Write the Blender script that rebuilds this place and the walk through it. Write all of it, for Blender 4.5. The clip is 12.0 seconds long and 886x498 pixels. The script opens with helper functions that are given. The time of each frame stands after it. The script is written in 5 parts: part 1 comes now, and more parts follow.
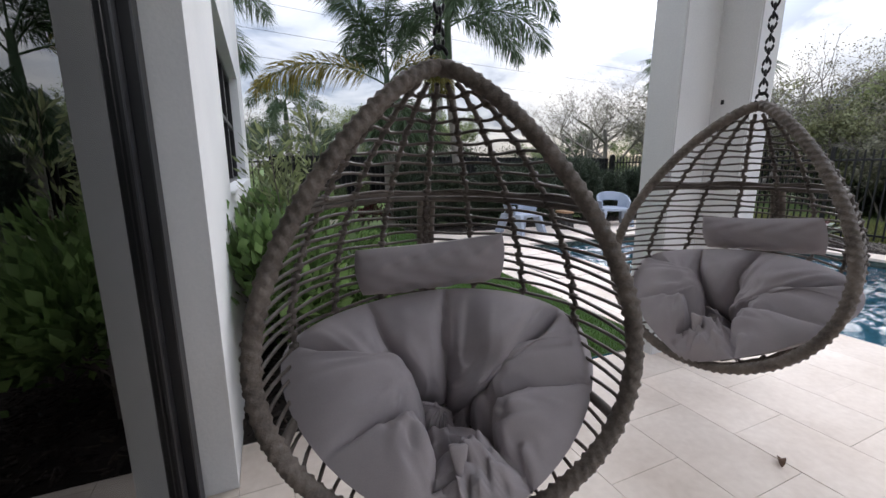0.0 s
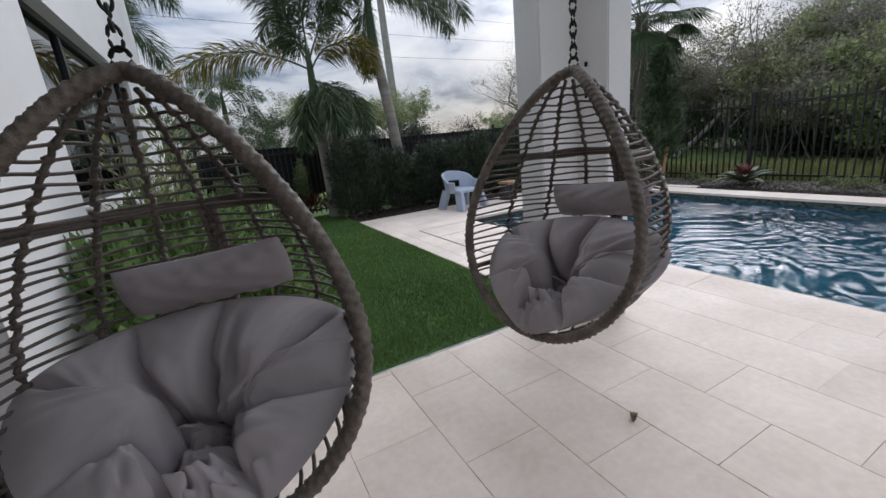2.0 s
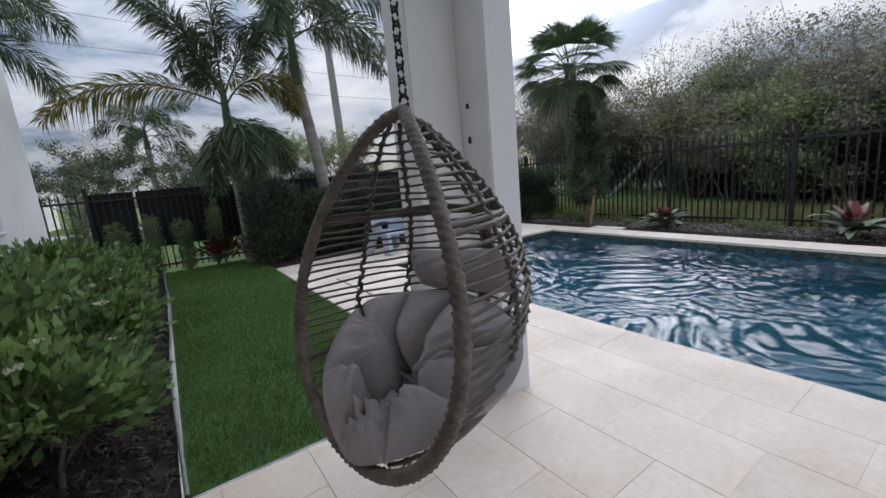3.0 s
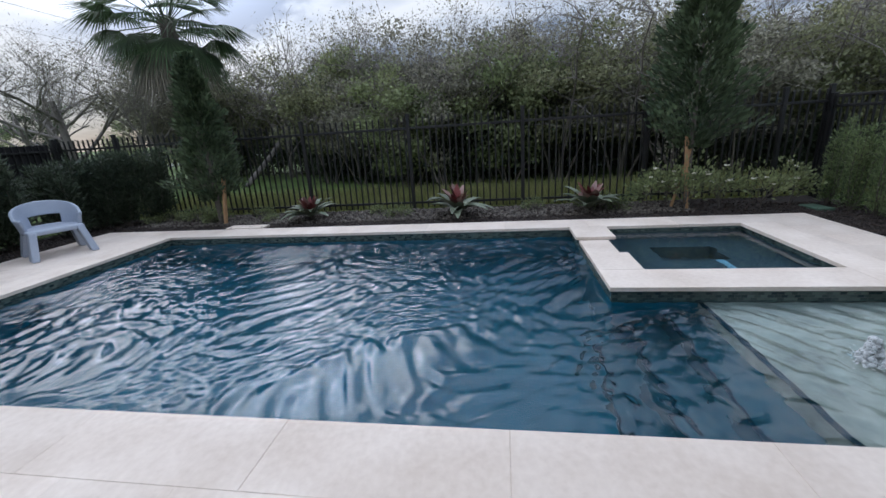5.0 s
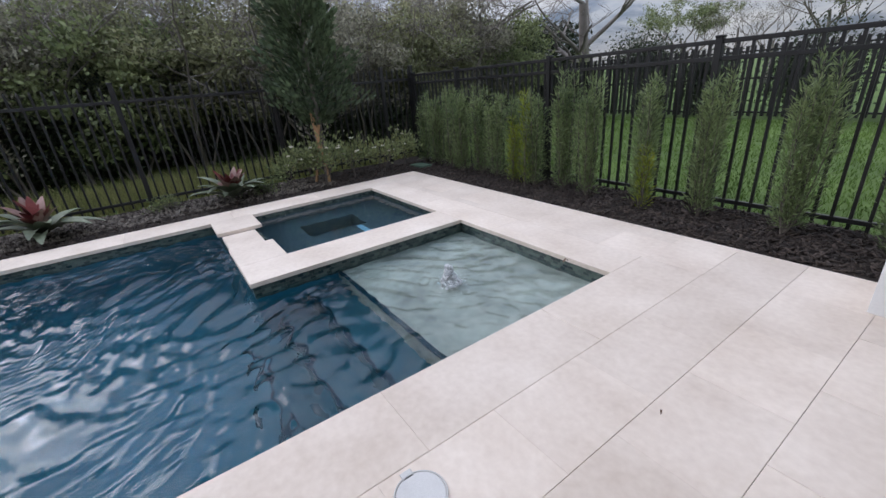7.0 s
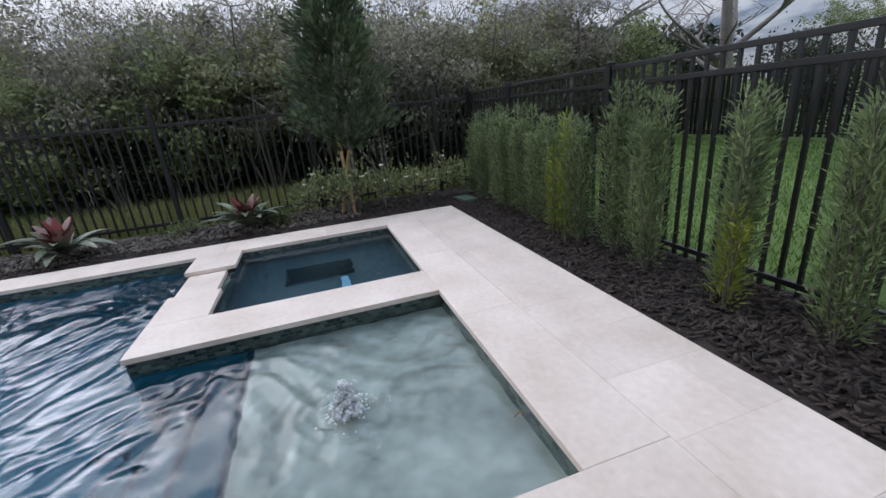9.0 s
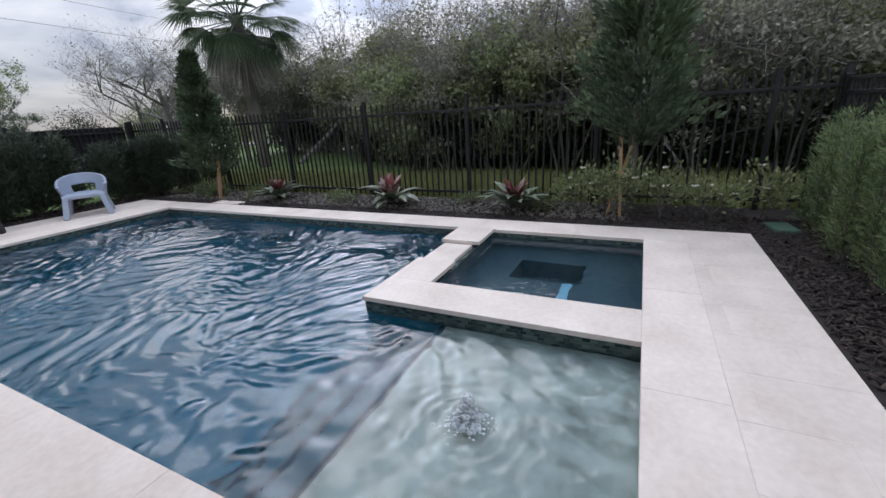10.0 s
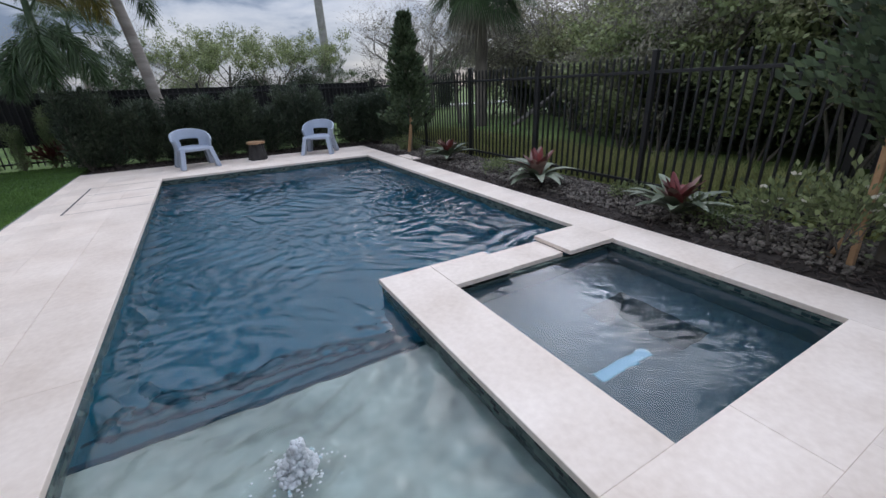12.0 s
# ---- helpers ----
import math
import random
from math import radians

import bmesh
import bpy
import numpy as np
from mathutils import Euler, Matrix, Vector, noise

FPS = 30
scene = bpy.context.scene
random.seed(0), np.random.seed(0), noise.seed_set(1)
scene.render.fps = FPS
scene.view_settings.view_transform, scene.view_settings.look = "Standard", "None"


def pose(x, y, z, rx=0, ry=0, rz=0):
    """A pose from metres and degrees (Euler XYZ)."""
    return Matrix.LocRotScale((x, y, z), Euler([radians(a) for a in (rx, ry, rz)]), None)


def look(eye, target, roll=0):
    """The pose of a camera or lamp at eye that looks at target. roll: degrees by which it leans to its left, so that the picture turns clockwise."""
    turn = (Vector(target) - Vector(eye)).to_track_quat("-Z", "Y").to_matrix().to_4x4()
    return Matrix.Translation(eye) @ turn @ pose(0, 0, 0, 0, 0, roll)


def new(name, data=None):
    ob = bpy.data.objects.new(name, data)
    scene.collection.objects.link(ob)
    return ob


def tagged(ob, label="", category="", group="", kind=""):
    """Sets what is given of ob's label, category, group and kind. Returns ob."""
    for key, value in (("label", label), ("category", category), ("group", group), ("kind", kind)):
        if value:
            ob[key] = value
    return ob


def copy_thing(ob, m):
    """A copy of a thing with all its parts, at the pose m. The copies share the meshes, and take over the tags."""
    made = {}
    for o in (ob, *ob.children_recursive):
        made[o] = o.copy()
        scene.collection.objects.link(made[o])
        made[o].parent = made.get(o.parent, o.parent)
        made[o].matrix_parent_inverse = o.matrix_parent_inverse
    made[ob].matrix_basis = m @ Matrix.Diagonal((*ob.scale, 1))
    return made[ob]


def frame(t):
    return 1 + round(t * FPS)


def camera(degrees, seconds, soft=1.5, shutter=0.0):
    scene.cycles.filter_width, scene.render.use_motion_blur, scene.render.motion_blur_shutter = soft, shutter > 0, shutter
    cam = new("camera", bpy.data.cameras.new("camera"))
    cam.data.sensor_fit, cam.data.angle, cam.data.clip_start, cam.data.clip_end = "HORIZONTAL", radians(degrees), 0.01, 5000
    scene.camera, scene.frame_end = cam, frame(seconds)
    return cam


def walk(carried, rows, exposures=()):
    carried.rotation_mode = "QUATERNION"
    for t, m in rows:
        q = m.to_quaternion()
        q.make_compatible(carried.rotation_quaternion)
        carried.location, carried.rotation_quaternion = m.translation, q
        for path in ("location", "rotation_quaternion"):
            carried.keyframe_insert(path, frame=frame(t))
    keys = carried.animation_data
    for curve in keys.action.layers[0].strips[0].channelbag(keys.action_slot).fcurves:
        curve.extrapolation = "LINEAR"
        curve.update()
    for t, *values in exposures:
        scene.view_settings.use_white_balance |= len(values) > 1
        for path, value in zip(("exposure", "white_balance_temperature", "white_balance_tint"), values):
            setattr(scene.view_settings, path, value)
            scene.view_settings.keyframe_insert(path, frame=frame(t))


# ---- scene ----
cam = camera(95.2, 12.0)
PATH = [
    (0, (-0.086, -0.230, 1.392), (0.705, 1.563, 0.992), -0.1),
    (0.5, (-0.035, -0.358, 1.428), (0.882, 1.354, 0.953), -3.8),
    (1, (0.071, -0.472, 1.446), (1.085, 1.163, 0.9), -6.9),
    (1.5, (0.293, -0.533, 1.43), (1.301, 1.11, 0.895), -7.3),
    (2, (0.533, -0.461, 1.412), (1.41, 1.262, 0.9), -5.8),
    (2.5, (0.826, -0.348, 1.428), (1.723, 1.388, 1.002), -5.2),
    (2.8, (1.013, -0.321, 1.414), (2.054, 1.35, 1.064), -4.6),
    (3, (1.229, -0.311, 1.432), (2.33, 1.319, 1.071), -5.1),
    (3.2, (1.39, -0.273, 1.44), (2.591, 1.288, 1.089), -5.2),
    (4.8, (2.525, 0.255, 1.468), (4.38, 0.78, 0.936), -4.4),
    (5, (2.58, 0.323, 1.464), (4.473, 0.624, 0.892), -3.7),
    (5.5, (2.761, 0.375, 1.42), (4.612, -0.001, 0.763), -2.3),
    (6, (2.773, 0.335, 1.465), (4.379, -0.582, 0.705), -1.2),
    (6.5, (2.711, 0.078, 1.462), (4.205, -0.986, 0.665), -3.7),
    (7, (2.706, -0.285, 1.437), (4.245, -1.305, 0.668), -4.8),
    (8.8, (3.231, -1.913, 1.342), (4.944, -2.706, 0.684), -5.3),
    (9, (3.276, -2.049, 1.359), (5.09, -2.582, 0.707), -5.6),
    (9.5, (3.365, -2.394, 1.429), (5.24, -2.145, 0.779), -4.6),
    (10, (3.553, -2.715, 1.485), (5.249, -1.87, 0.844), -3.7),
    (10.5, (3.847, -3.046, 1.479), (5.244, -1.753, 0.866), -3.2),
    (11.2, (4.401, -3.339, 1.461), (5.482, -1.805, 0.77), -3.0),
    (11.6, (4.735, -3.391, 1.502), (5.727, -1.821, 0.76), -3.1),
    (12, (5.151, -3.465, 1.439), (6.053, -1.844, 0.691), -2.3),
]
EXPOSURES = [(0.0, 0.62, 6500, 13), (0.6, 0.56, 6500, 13), (1.3, 0.38, 6500, 13), (3.2, 0.16, 6300, 11), (4.8, 0.14, 6050, 11), (5.5, 0.30, 6150, 13), (7.0, 0.32, 6320, 15), (9.5, 0.24, 6180, 14), (12.0, 0.23, 6180, 14)]
walk(cam, [(t, look(eye, target, roll)) for t, eye, target, roll in PATH], EXPOSURES)

# ---- light ----
SUN_AZ, SUN_EL = radians(52), radians(26)
world = bpy.data.worlds.new("overcast_sky")
scene.world = world
world.use_nodes = True
wn, wl = world.node_tree.nodes, world.node_tree.links
wn.clear()


def wnode(kind, **values):
    n = wn.new(kind)
    for k, v in values.items():
        n.inputs[k].default_value = v
    return n


w_out = wnode("ShaderNodeOutputWorld")
w_sky = wnode("ShaderNodeTexSky")
w_sky.sky_type, w_sky.sun_disc = "NISHITA", False
w_sky.sun_elevation, w_sky.sun_rotation = SUN_EL, SUN_AZ
w_bg1 = wnode("ShaderNodeBackground", Strength=0.10)
w_bg2 = wnode("ShaderNodeBackground", Strength=0.95)
w_co = wnode("ShaderNodeTexCoord")
w_sep = wnode("ShaderNodeSeparateXYZ")
w_add = wn.new("ShaderNodeMath")
w_add.operation, w_add.inputs[1].default_value = "ADD", 0.22
w_max = wn.new("ShaderNodeMath")
w_max.operation, w_max.inputs[1].default_value = "MAXIMUM", 0.12
w_div = wn.new("ShaderNodeVectorMath")
w_div.operation = "DIVIDE"
w_noise = wnode("ShaderNodeTexNoise", Scale=1.6, Detail=7.0, Roughness=0.56, Distortion=0.35)
w_ramp = wn.new("ShaderNodeValToRGB")
w_mix = wnode("ShaderNodeMixShader", Fac=0.88)
el = w_ramp.color_ramp.elements
el[0].position, el[0].color = 0.37, (0.27, 0.34, 0.47, 1)
el[1].position, el[1].color = 0.66, (1.0, 1.02, 1.05, 1)
e = el.new(0.47)
e.color = (0.64, 0.70, 0.80, 1)
wl.new(w_co.outputs["Generated"], w_sep.inputs[0])
wl.new(w_sep.outputs["Z"], w_add.inputs[0])
wl.new(w_add.outputs[0], w_max.inputs[0])
wl.new(w_co.outputs["Generated"], w_div.inputs[0])
wl.new(w_max.outputs[0], w_div.inputs[1])
wl.new(w_div.outputs[0], w_noise.inputs["Vector"])
# an overcast sky is brighter overhead than at the horizon
w_grad = wn.new("ShaderNodeMath")
w_grad.operation, w_grad.inputs[1].default_value, w_grad.inputs[2].default_value = "MULTIPLY_ADD", 1.80, 0.36
w_grad.use_clamp = False
w_floor = wn.new("ShaderNodeMath")
w_floor.operation, w_floor.inputs[1].default_value = "MAXIMUM", 0.36
# thin cloud is brightest round the veiled sun
w_dot = wn.new("ShaderNodeVectorMath")
w_dot.operation = "DOT_PRODUCT"
w_dot.inputs[1].default_value = (math.sin(SUN_AZ) * math.cos(SUN_EL), math.cos(SUN_AZ) * math.cos(SUN_EL), math.sin(SUN_EL))
w_clip, w_pow, w_glow, w_total = (wn.new("ShaderNodeMath") for _ in range(4))
w_clip.operation, w_clip.inputs[1].default_value = "MAXIMUM", 0.0
w_pow.operation, w_pow.inputs[1].default_value = "POWER", 60.0
w_glow.operation, w_glow.inputs[1].default_value, w_glow.inputs[2].default_value = "MULTIPLY_ADD", 4.6, 1.0
w_total.operation = "MULTIPLY"
wl.new(w_co.outputs["Generated"], w_dot.inputs[0])
wl.new(w_dot.outputs["Value"], w_clip.inputs[0])
wl.new(w_clip.outputs[0], w_pow.inputs[0])
wl.new(w_pow.outputs[0], w_glow.inputs[0])
wl.new(w_sep.outputs["Z"], w_grad.inputs[0])
wl.new(w_grad.outputs[0], w_floor.inputs[0])
wl.new(w_floor.outputs[0], w_total.inputs[0])
wl.new(w_glow.outputs[0], w_total.inputs[1])
wl.new(w_total.outputs[0], w_bg2.inputs["Strength"])
wl.new(w_noise.outputs["Fac"], w_ramp.inputs[0])
wl.new(w_ramp.outputs[0], w_bg2.inputs["Color"])
wl.new(w_sky.outputs[0], w_bg1.inputs["Color"])
wl.new(w_bg1.outputs[0], w_mix.inputs[1])
wl.new(w_bg2.outputs[0], w_mix.inputs[2])
wl.new(w_mix.outputs[0], w_out.inputs[0])

sun = new("sun", bpy.data.lights.new("sun", "SUN"))
sun.data.energy, sun.data.angle, sun.data.color = 0.85, radians(50), (1.0, 0.95, 0.88)
sun.matrix_world = look((0, 0, 20), (-math.sin(SUN_AZ) * 20, -math.cos(SUN_AZ) * 20, 20 - 20 * math.tan(SUN_EL)))


# ---- materials ----
def surface(name, dark, light, scale=3.0, fine=40.0, rough=0.6, bump=0.2, metal=0.0, vary=0.0, per="", leafy=0.0, spec=0.5, stretch=(1, 1, 1), clear=0.0):
    """A two-scale noise material in world metres. per: 'object' or 'island' varies brightness from piece to piece."""
    m = bpy.data.materials.new(name)
    m.use_nodes = True
    nt = m.node_tree
    n, l = nt.nodes, nt.links
    b = n["Principled BSDF"]
    geo = n.new("ShaderNodeNewGeometry")
    mp = n.new("ShaderNodeMapping")
    mp.inputs["Scale"].default_value = stretch
    l.new(geo.outputs["Position"], mp.inputs["Vector"])
    t1, t2 = n.new("ShaderNodeTexNoise"), n.new("ShaderNodeTexNoise")
    t1.inputs["Scale"].default_value, t1.inputs["Detail"].default_value = scale, 5
    t2.inputs["Scale"].default_value, t2.inputs["Detail"].default_value = fine, 3
    l.new(mp.outputs[0], t1.inputs["Vector"])
    l.new(mp.outputs[0], t2.inputs["Vector"])
    mx = n.new("ShaderNodeMath")
    mx.operation = "MULTIPLY_ADD"
    l.new(t2.outputs["Fac"], mx.inputs[0])
    mx.inputs[1].default_value = 0.45
    l.new(t1.outputs["Fac"], mx.inputs[2])
    rp = n.new("ShaderNodeMapRange")
    rp.inputs["From Min"].default_value, rp.inputs["From Max"].default_value = 0.45, 1.0
    l.new(mx.outputs[0], rp.inputs["Value"])
    mix = n.new("ShaderNodeMix")
    mix.data_type = "RGBA"
    mix.inputs[6].default_value, mix.inputs[7].default_value = (*dark, 1), (*light, 1)
    l.new(rp.outputs[0], mix.inputs[0])
    col = mix.outputs[2]
    if per:
        hs = n.new("ShaderNodeHueSaturation")
        src = n.new("ShaderNodeObjectInfo").outputs["Random"] if per == "object" else geo.outputs["Random Per Island"]
        r2 = n.new("ShaderNodeMapRange")
        r2.inputs["To Min"].default_value, r2.inputs["To Max"].default_value = 1 - vary, 1 + vary
        l.new(src, r2.inputs["Value"])
        l.new(r2.outputs[0], hs.inputs["Value"])
        l.new(col, hs.inputs["Color"])
        col = hs.outputs[0]
    l.new(col, b.inputs["Base Color"])
    b.inputs["Roughness"].default_value, b.inputs["Metallic"].default_value = rough, metal
    b.inputs["Specular IOR Level"].default_value = spec
    b.inputs["Coat Weight"].default_value = clear
    if bump:
        bp = n.new("ShaderNodeBump")
        bp.inputs["Strength"].default_value, bp.inputs["Distance"].default_value = bump, 0.01
        l.new(mx.outputs[0], bp.inputs["Height"])
        l.new(bp.outputs[0], b.inputs["Normal"])
    if leafy:
        tr = n.new("ShaderNodeBsdfTranslucent")
        l.new(col, tr.inputs["Color"])
        ms = n.new("ShaderNodeMixShader")
        ms.inputs[0].default_value = leafy
        l.new(b.outputs[0], ms.inputs[1])
        l.new(tr.outputs[0], ms.inputs[2])
        l.new(ms.outputs[0], n["Material Output"].inputs[0])
    return m


def glassy(name, tint, rough=0.0, ior=1.33, bend=False, ripple=0.0, ripple_scale=30.0):
    """Clear sheet, gloss by Fresnel. bend: the sheet refracts, as a water surface does."""
    m = bpy.data.materials.new(name)
    m.use_nodes = True
    n, l = m.node_tree.nodes, m.node_tree.links
    n.remove(n["Principled BSDF"])
    fr, gl, ms = n.new("ShaderNodeFresnel"), n.new("ShaderNodeBsdfGlossy"), n.new("ShaderNodeMixShader")
    tr = n.new("ShaderNodeBsdfRefraction" if bend else "ShaderNodeBsdfTransparent")
    fr.inputs["IOR"].default_value = ior
    tr.inputs["Color"].default_value = (*tint, 1)
    if bend:
        tr.inputs["IOR"].default_value, tr.inputs["Roughness"].default_value = ior, 0.0
    gl.inputs["Color"].default_value = (1, 1, 1, 1)
    gl.inputs["Roughness"].default_value = rough
    if ripple:
        geo, ns, bp = n.new("ShaderNodeNewGeometry"), n.new("ShaderNodeTexNoise"), n.new("ShaderNodeBump")
        ns.inputs["Scale"].default_value, ns.inputs["Detail"].default_value = ripple_scale, 2
        bp.inputs["Strength"].default_value, bp.inputs["Distance"].default_value = ripple, 0.01
        l.new(geo.outputs["Position"], ns.inputs["Vector"])
        l.new(ns.outputs["Fac"], bp.inputs["Height"])
        for node in (gl, fr, tr):
            l.new(bp.outputs[0], node.inputs["Normal"])
    l.new(fr.outputs[0], ms.inputs[0])
    l.new(tr.outputs[0], ms.inputs[1])
    l.new(gl.outputs[0], ms.inputs[2])
    l.new(ms.outputs[0], n["Material Output"].inputs[0])
    return m


STONE = surface("shellstone", (0.645, 0.54, 0.455), (0.855, 0.755, 0.67), 1.9, 24, 0.60, 0.10, per="object", vary=0.06)
GROUT = surface("grout", (0.33, 0.285, 0.245), (0.48, 0.42, 0.37), 5, 60, 0.9, 0.2)
STUCCO = surface("white_stucco", (0.72, 0.73, 0.74), (0.84, 0.84, 0.84), 1.2, 90, 0.85, 0.25)
CEIL = surface("ceiling_paint", (0.72, 0.72, 0.72), (0.8, 0.8, 0.8), 1.0, 60, 0.9, 0.1)
BRONZE = surface("black_aluminium", (0.006, 0.006, 0.008), (0.014, 0.014, 0.016), 6, 80, 0.38, 0.03)
FENCE = surface("black_powder_coat", (0.006, 0.006, 0.007), (0.016, 0.016, 0.017), 6, 80, 0.42, 0.05)
WICKER = surface("resin_wicker", (0.080, 0.064, 0.053), (0.225, 0.185, 0.155), 14, 160, 0.55, 0.5)
CANE = surface("resin_cane", (0.065, 0.052, 0.043), (0.165, 0.135, 0.115), 14, 160, 0.5, 0.3)
FABRIC = surface("grey_fabric", (0.36, 0.322, 0.33), (0.47, 0.424, 0.432), 5, 420, 0.88, 0.18, spec=0.25)
IRON = surface("black_chain_steel", (0.01, 0.01, 0.01), (0.035, 0.035, 0.035), 20, 120, 0.4, 0.1, metal=0.6)
TURF = surface("turf_backing", (0.020, 0.055, 0.010), (0.05, 0.12, 0.022), 3, 120, 0.9, 0.5)
BLADE = surface("turf_blade", (0.060, 0.130, 0.020), (0.145, 0.255, 0.055), 1.2, 30, 0.55, 0.0, per="island", vary=0.35, leafy=0.25)
GRASS = surface("lawn", (0.045, 0.085, 0.015), (0.12, 0.19, 0.040), 0.6, 25, 0.95, 0.6)
TALLGRASS = surface("wild_grass", (0.13, 0.16, 0.045), (0.33, 0.32, 0.13), 2, 30, 0.7, 0.0, per="island", vary=0.4, leafy=0.3)
LAWNBLADE = surface("lawn_blade", (0.06, 0.12, 0.018), (0.15, 0.24, 0.05), 1, 30, 0.7, 0.0, per="island", vary=0.3, leafy=0.3)
SOIL = surface("dark_soil", (0.012, 0.009, 0.007), (0.045, 0.034, 0.028), 6, 70, 0.95, 0.9)
CHIP = surface("mulch_chip", (0.014, 0.010, 0.009), (0.07, 0.052, 0.043), 8, 120, 0.9, 0.4, per="island", vary=0.6)
PEBBLE = surface("pebble", (0.055, 0.047, 0.038), (0.20, 0.175, 0.15), 8, 90, 0.8, 0.3, per="island", vary=0.4)
EDGING = surface("grey_edging", (0.14, 0.145, 0.14), (0.26, 0.27, 0.26), 8, 90, 0.6, 0.2)
# blue that deep water gives the light, put into the plaster's colour
PLASTER = surface("depth_tinted_plaster", (0.004, 0.115, 0.178), (0.010, 0.185, 0.272), 1.4, 16, 0.6, 0.2)
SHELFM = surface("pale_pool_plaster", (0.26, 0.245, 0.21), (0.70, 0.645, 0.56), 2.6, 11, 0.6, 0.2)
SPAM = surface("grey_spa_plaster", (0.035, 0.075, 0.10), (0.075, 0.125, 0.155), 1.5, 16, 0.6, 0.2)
# darkened copy of the pool plaster: depth and reflected trees painted into the steps
STEPM = surface("darkened_step_plaster", (0.008, 0.082, 0.122), (0.018, 0.132, 0.185), 1.6, 16, 0.7, 0.2)
NOSING = surface("dark_step_tile", (0.004, 0.028, 0.048), (0.008, 0.050, 0.080), 8, 60, 0.8, 0.1, spec=0.1)
FOAM = surface("water_foam", (0.84, 0.87, 0.88), (0.94, 0.95, 0.96), 20, 120, 0.4, 0.1, leafy=0.55)
WATER = glassy("pool_water", (0.72, 0.88, 0.93), 0.0, 1.46, True, 0.28, 22)
SPAWATER = glassy("spa_water", (0.75, 0.88, 0.92), 0.0, 1.36, True)
GLASS = glassy("dark_glass", (0.30, 0.33, 0.33), 0.0, 1.95)
STEEL = surface("brushed_steel", (0.46, 0.45, 0.44), (0.62, 0.61, 0.60), 3, 200, 0.42, 0.05, metal=0.5)
PLASTIC = surface("pale_blue_plastic", (0.30, 0.35, 0.44), (0.40, 0.45, 0.54), 2, 60, 0.45, 0.05)
STUMPW = surface("cut_wood_top", (0.22, 0.12, 0.06), (0.42, 0.26, 0.15), 8, 60, 0.6, 0.2)
STUMPB = surface("charred_bark", (0.012, 0.011, 0.011), (0.04, 0.037, 0.035), 8, 40, 0.8, 0.8)
BARK = surface("grey_bark", (0.07, 0.06, 0.05), (0.20, 0.175, 0.15), 4, 40, 0.9, 0.9, stretch=(1, 1, 0.35))
TWIG = surface("pale_twig", (0.12, 0.108, 0.10), (0.27, 0.245, 0.225), 2, 30, 0.9, 0.3)
PALMBARK = surface("palm_trunk", (0.19, 0.17, 0.15), (0.38, 0.345, 0.31), 3, 40, 0.85, 0.5, stretch=(0.5, 0.5, 3.0))
STAKE = surface("timber_stake", (0.30, 0.17, 0.08), (0.50, 0.31, 0.17), 5, 60, 0.8, 0.3)
PALMLEAF = surface("palm_leaf", (0.030, 0.060, 0.028), (0.085, 0.135, 0.055), 0.9, 20, 0.5, 0.0, per="island", vary=0.4, leafy=0.3)
PALMGOLD = surface("yellowing_palm_leaf", (0.10, 0.095, 0.015), (0.25, 0.20, 0.035), 0.9, 20, 0.5, 0.0, per="island", vary=0.4, leafy=0.35)
LEAF_DARK = surface("dark_leaf", (0.045, 0.072, 0.040), (0.12, 0.160, 0.080), 0.8, 18, 0.6, 0.0, per="island", vary=0.5, leafy=0.35)
# leaf colour with the deep shade under the trees put into it
LEAF_SHADED = surface("shaded_leaf", (0.020, 0.032, 0.018), (0.060, 0.078, 0.042), 0.8, 18, 0.6, 0.0, per="island", vary=0.5, leafy=0.2)
LEAF_MID = surface("mid_leaf", (0.125, 0.168, 0.072), (0.29, 0.32, 0.155), 0.8, 18, 0.6, 0.0, per="island", vary=0.5, leafy=0.4)
LEAF_DRY = surface("dry_leaf", (0.20, 0.175, 0.145), (0.36, 0.32, 0.27), 0.8, 18, 0.75, 0.0, per="island", vary=0.5, leafy=0.25)
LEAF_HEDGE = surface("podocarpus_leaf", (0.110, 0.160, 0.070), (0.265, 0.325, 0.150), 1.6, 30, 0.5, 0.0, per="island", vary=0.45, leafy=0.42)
LEAF_BROAD = surface("glossy_leaf", (0.080, 0.145, 0.048), (0.23, 0.340, 0.125), 3, 30, 0.26, 0.0, per="island", vary=0.5, leafy=0.35)
# darker copy of podocarpus_leaf for the hedge at the garden's end
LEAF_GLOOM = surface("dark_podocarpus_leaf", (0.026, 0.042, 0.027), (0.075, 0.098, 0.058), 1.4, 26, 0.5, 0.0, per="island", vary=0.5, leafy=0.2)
LEAF_GREY = surface("dusty_leaf", (0.17, 0.165, 0.122), (0.36, 0.345, 0.265), 0.7, 18, 0.7, 0.0, per="island", vary=0.5, leafy=0.4)
LEAF_OLIVE = surface("olive_leaf", (0.14, 0.16, 0.080), (0.31, 0.31, 0.175), 0.8, 18, 0.6, 0.0, per="island", vary=0.5, leafy=0.4)
LEAF_LIME = surface("lime_leaf", (0.14, 0.20, 0.02), (0.30, 0.34, 0.04), 3, 30, 0.5, 0.0, per="island", vary=0.3, leafy=0.3)
PETAL = surface("cream_petal", (0.70, 0.66, 0.54), (0.86, 0.83, 0.74), 6, 60, 0.6, 0.1, leafy=0.3)
BROMG = surface("bromeliad_green", (0.085, 0.11, 0.07), (0.21, 0.24, 0.165), 6, 50, 0.42, 0.1, per="island", vary=0.25)
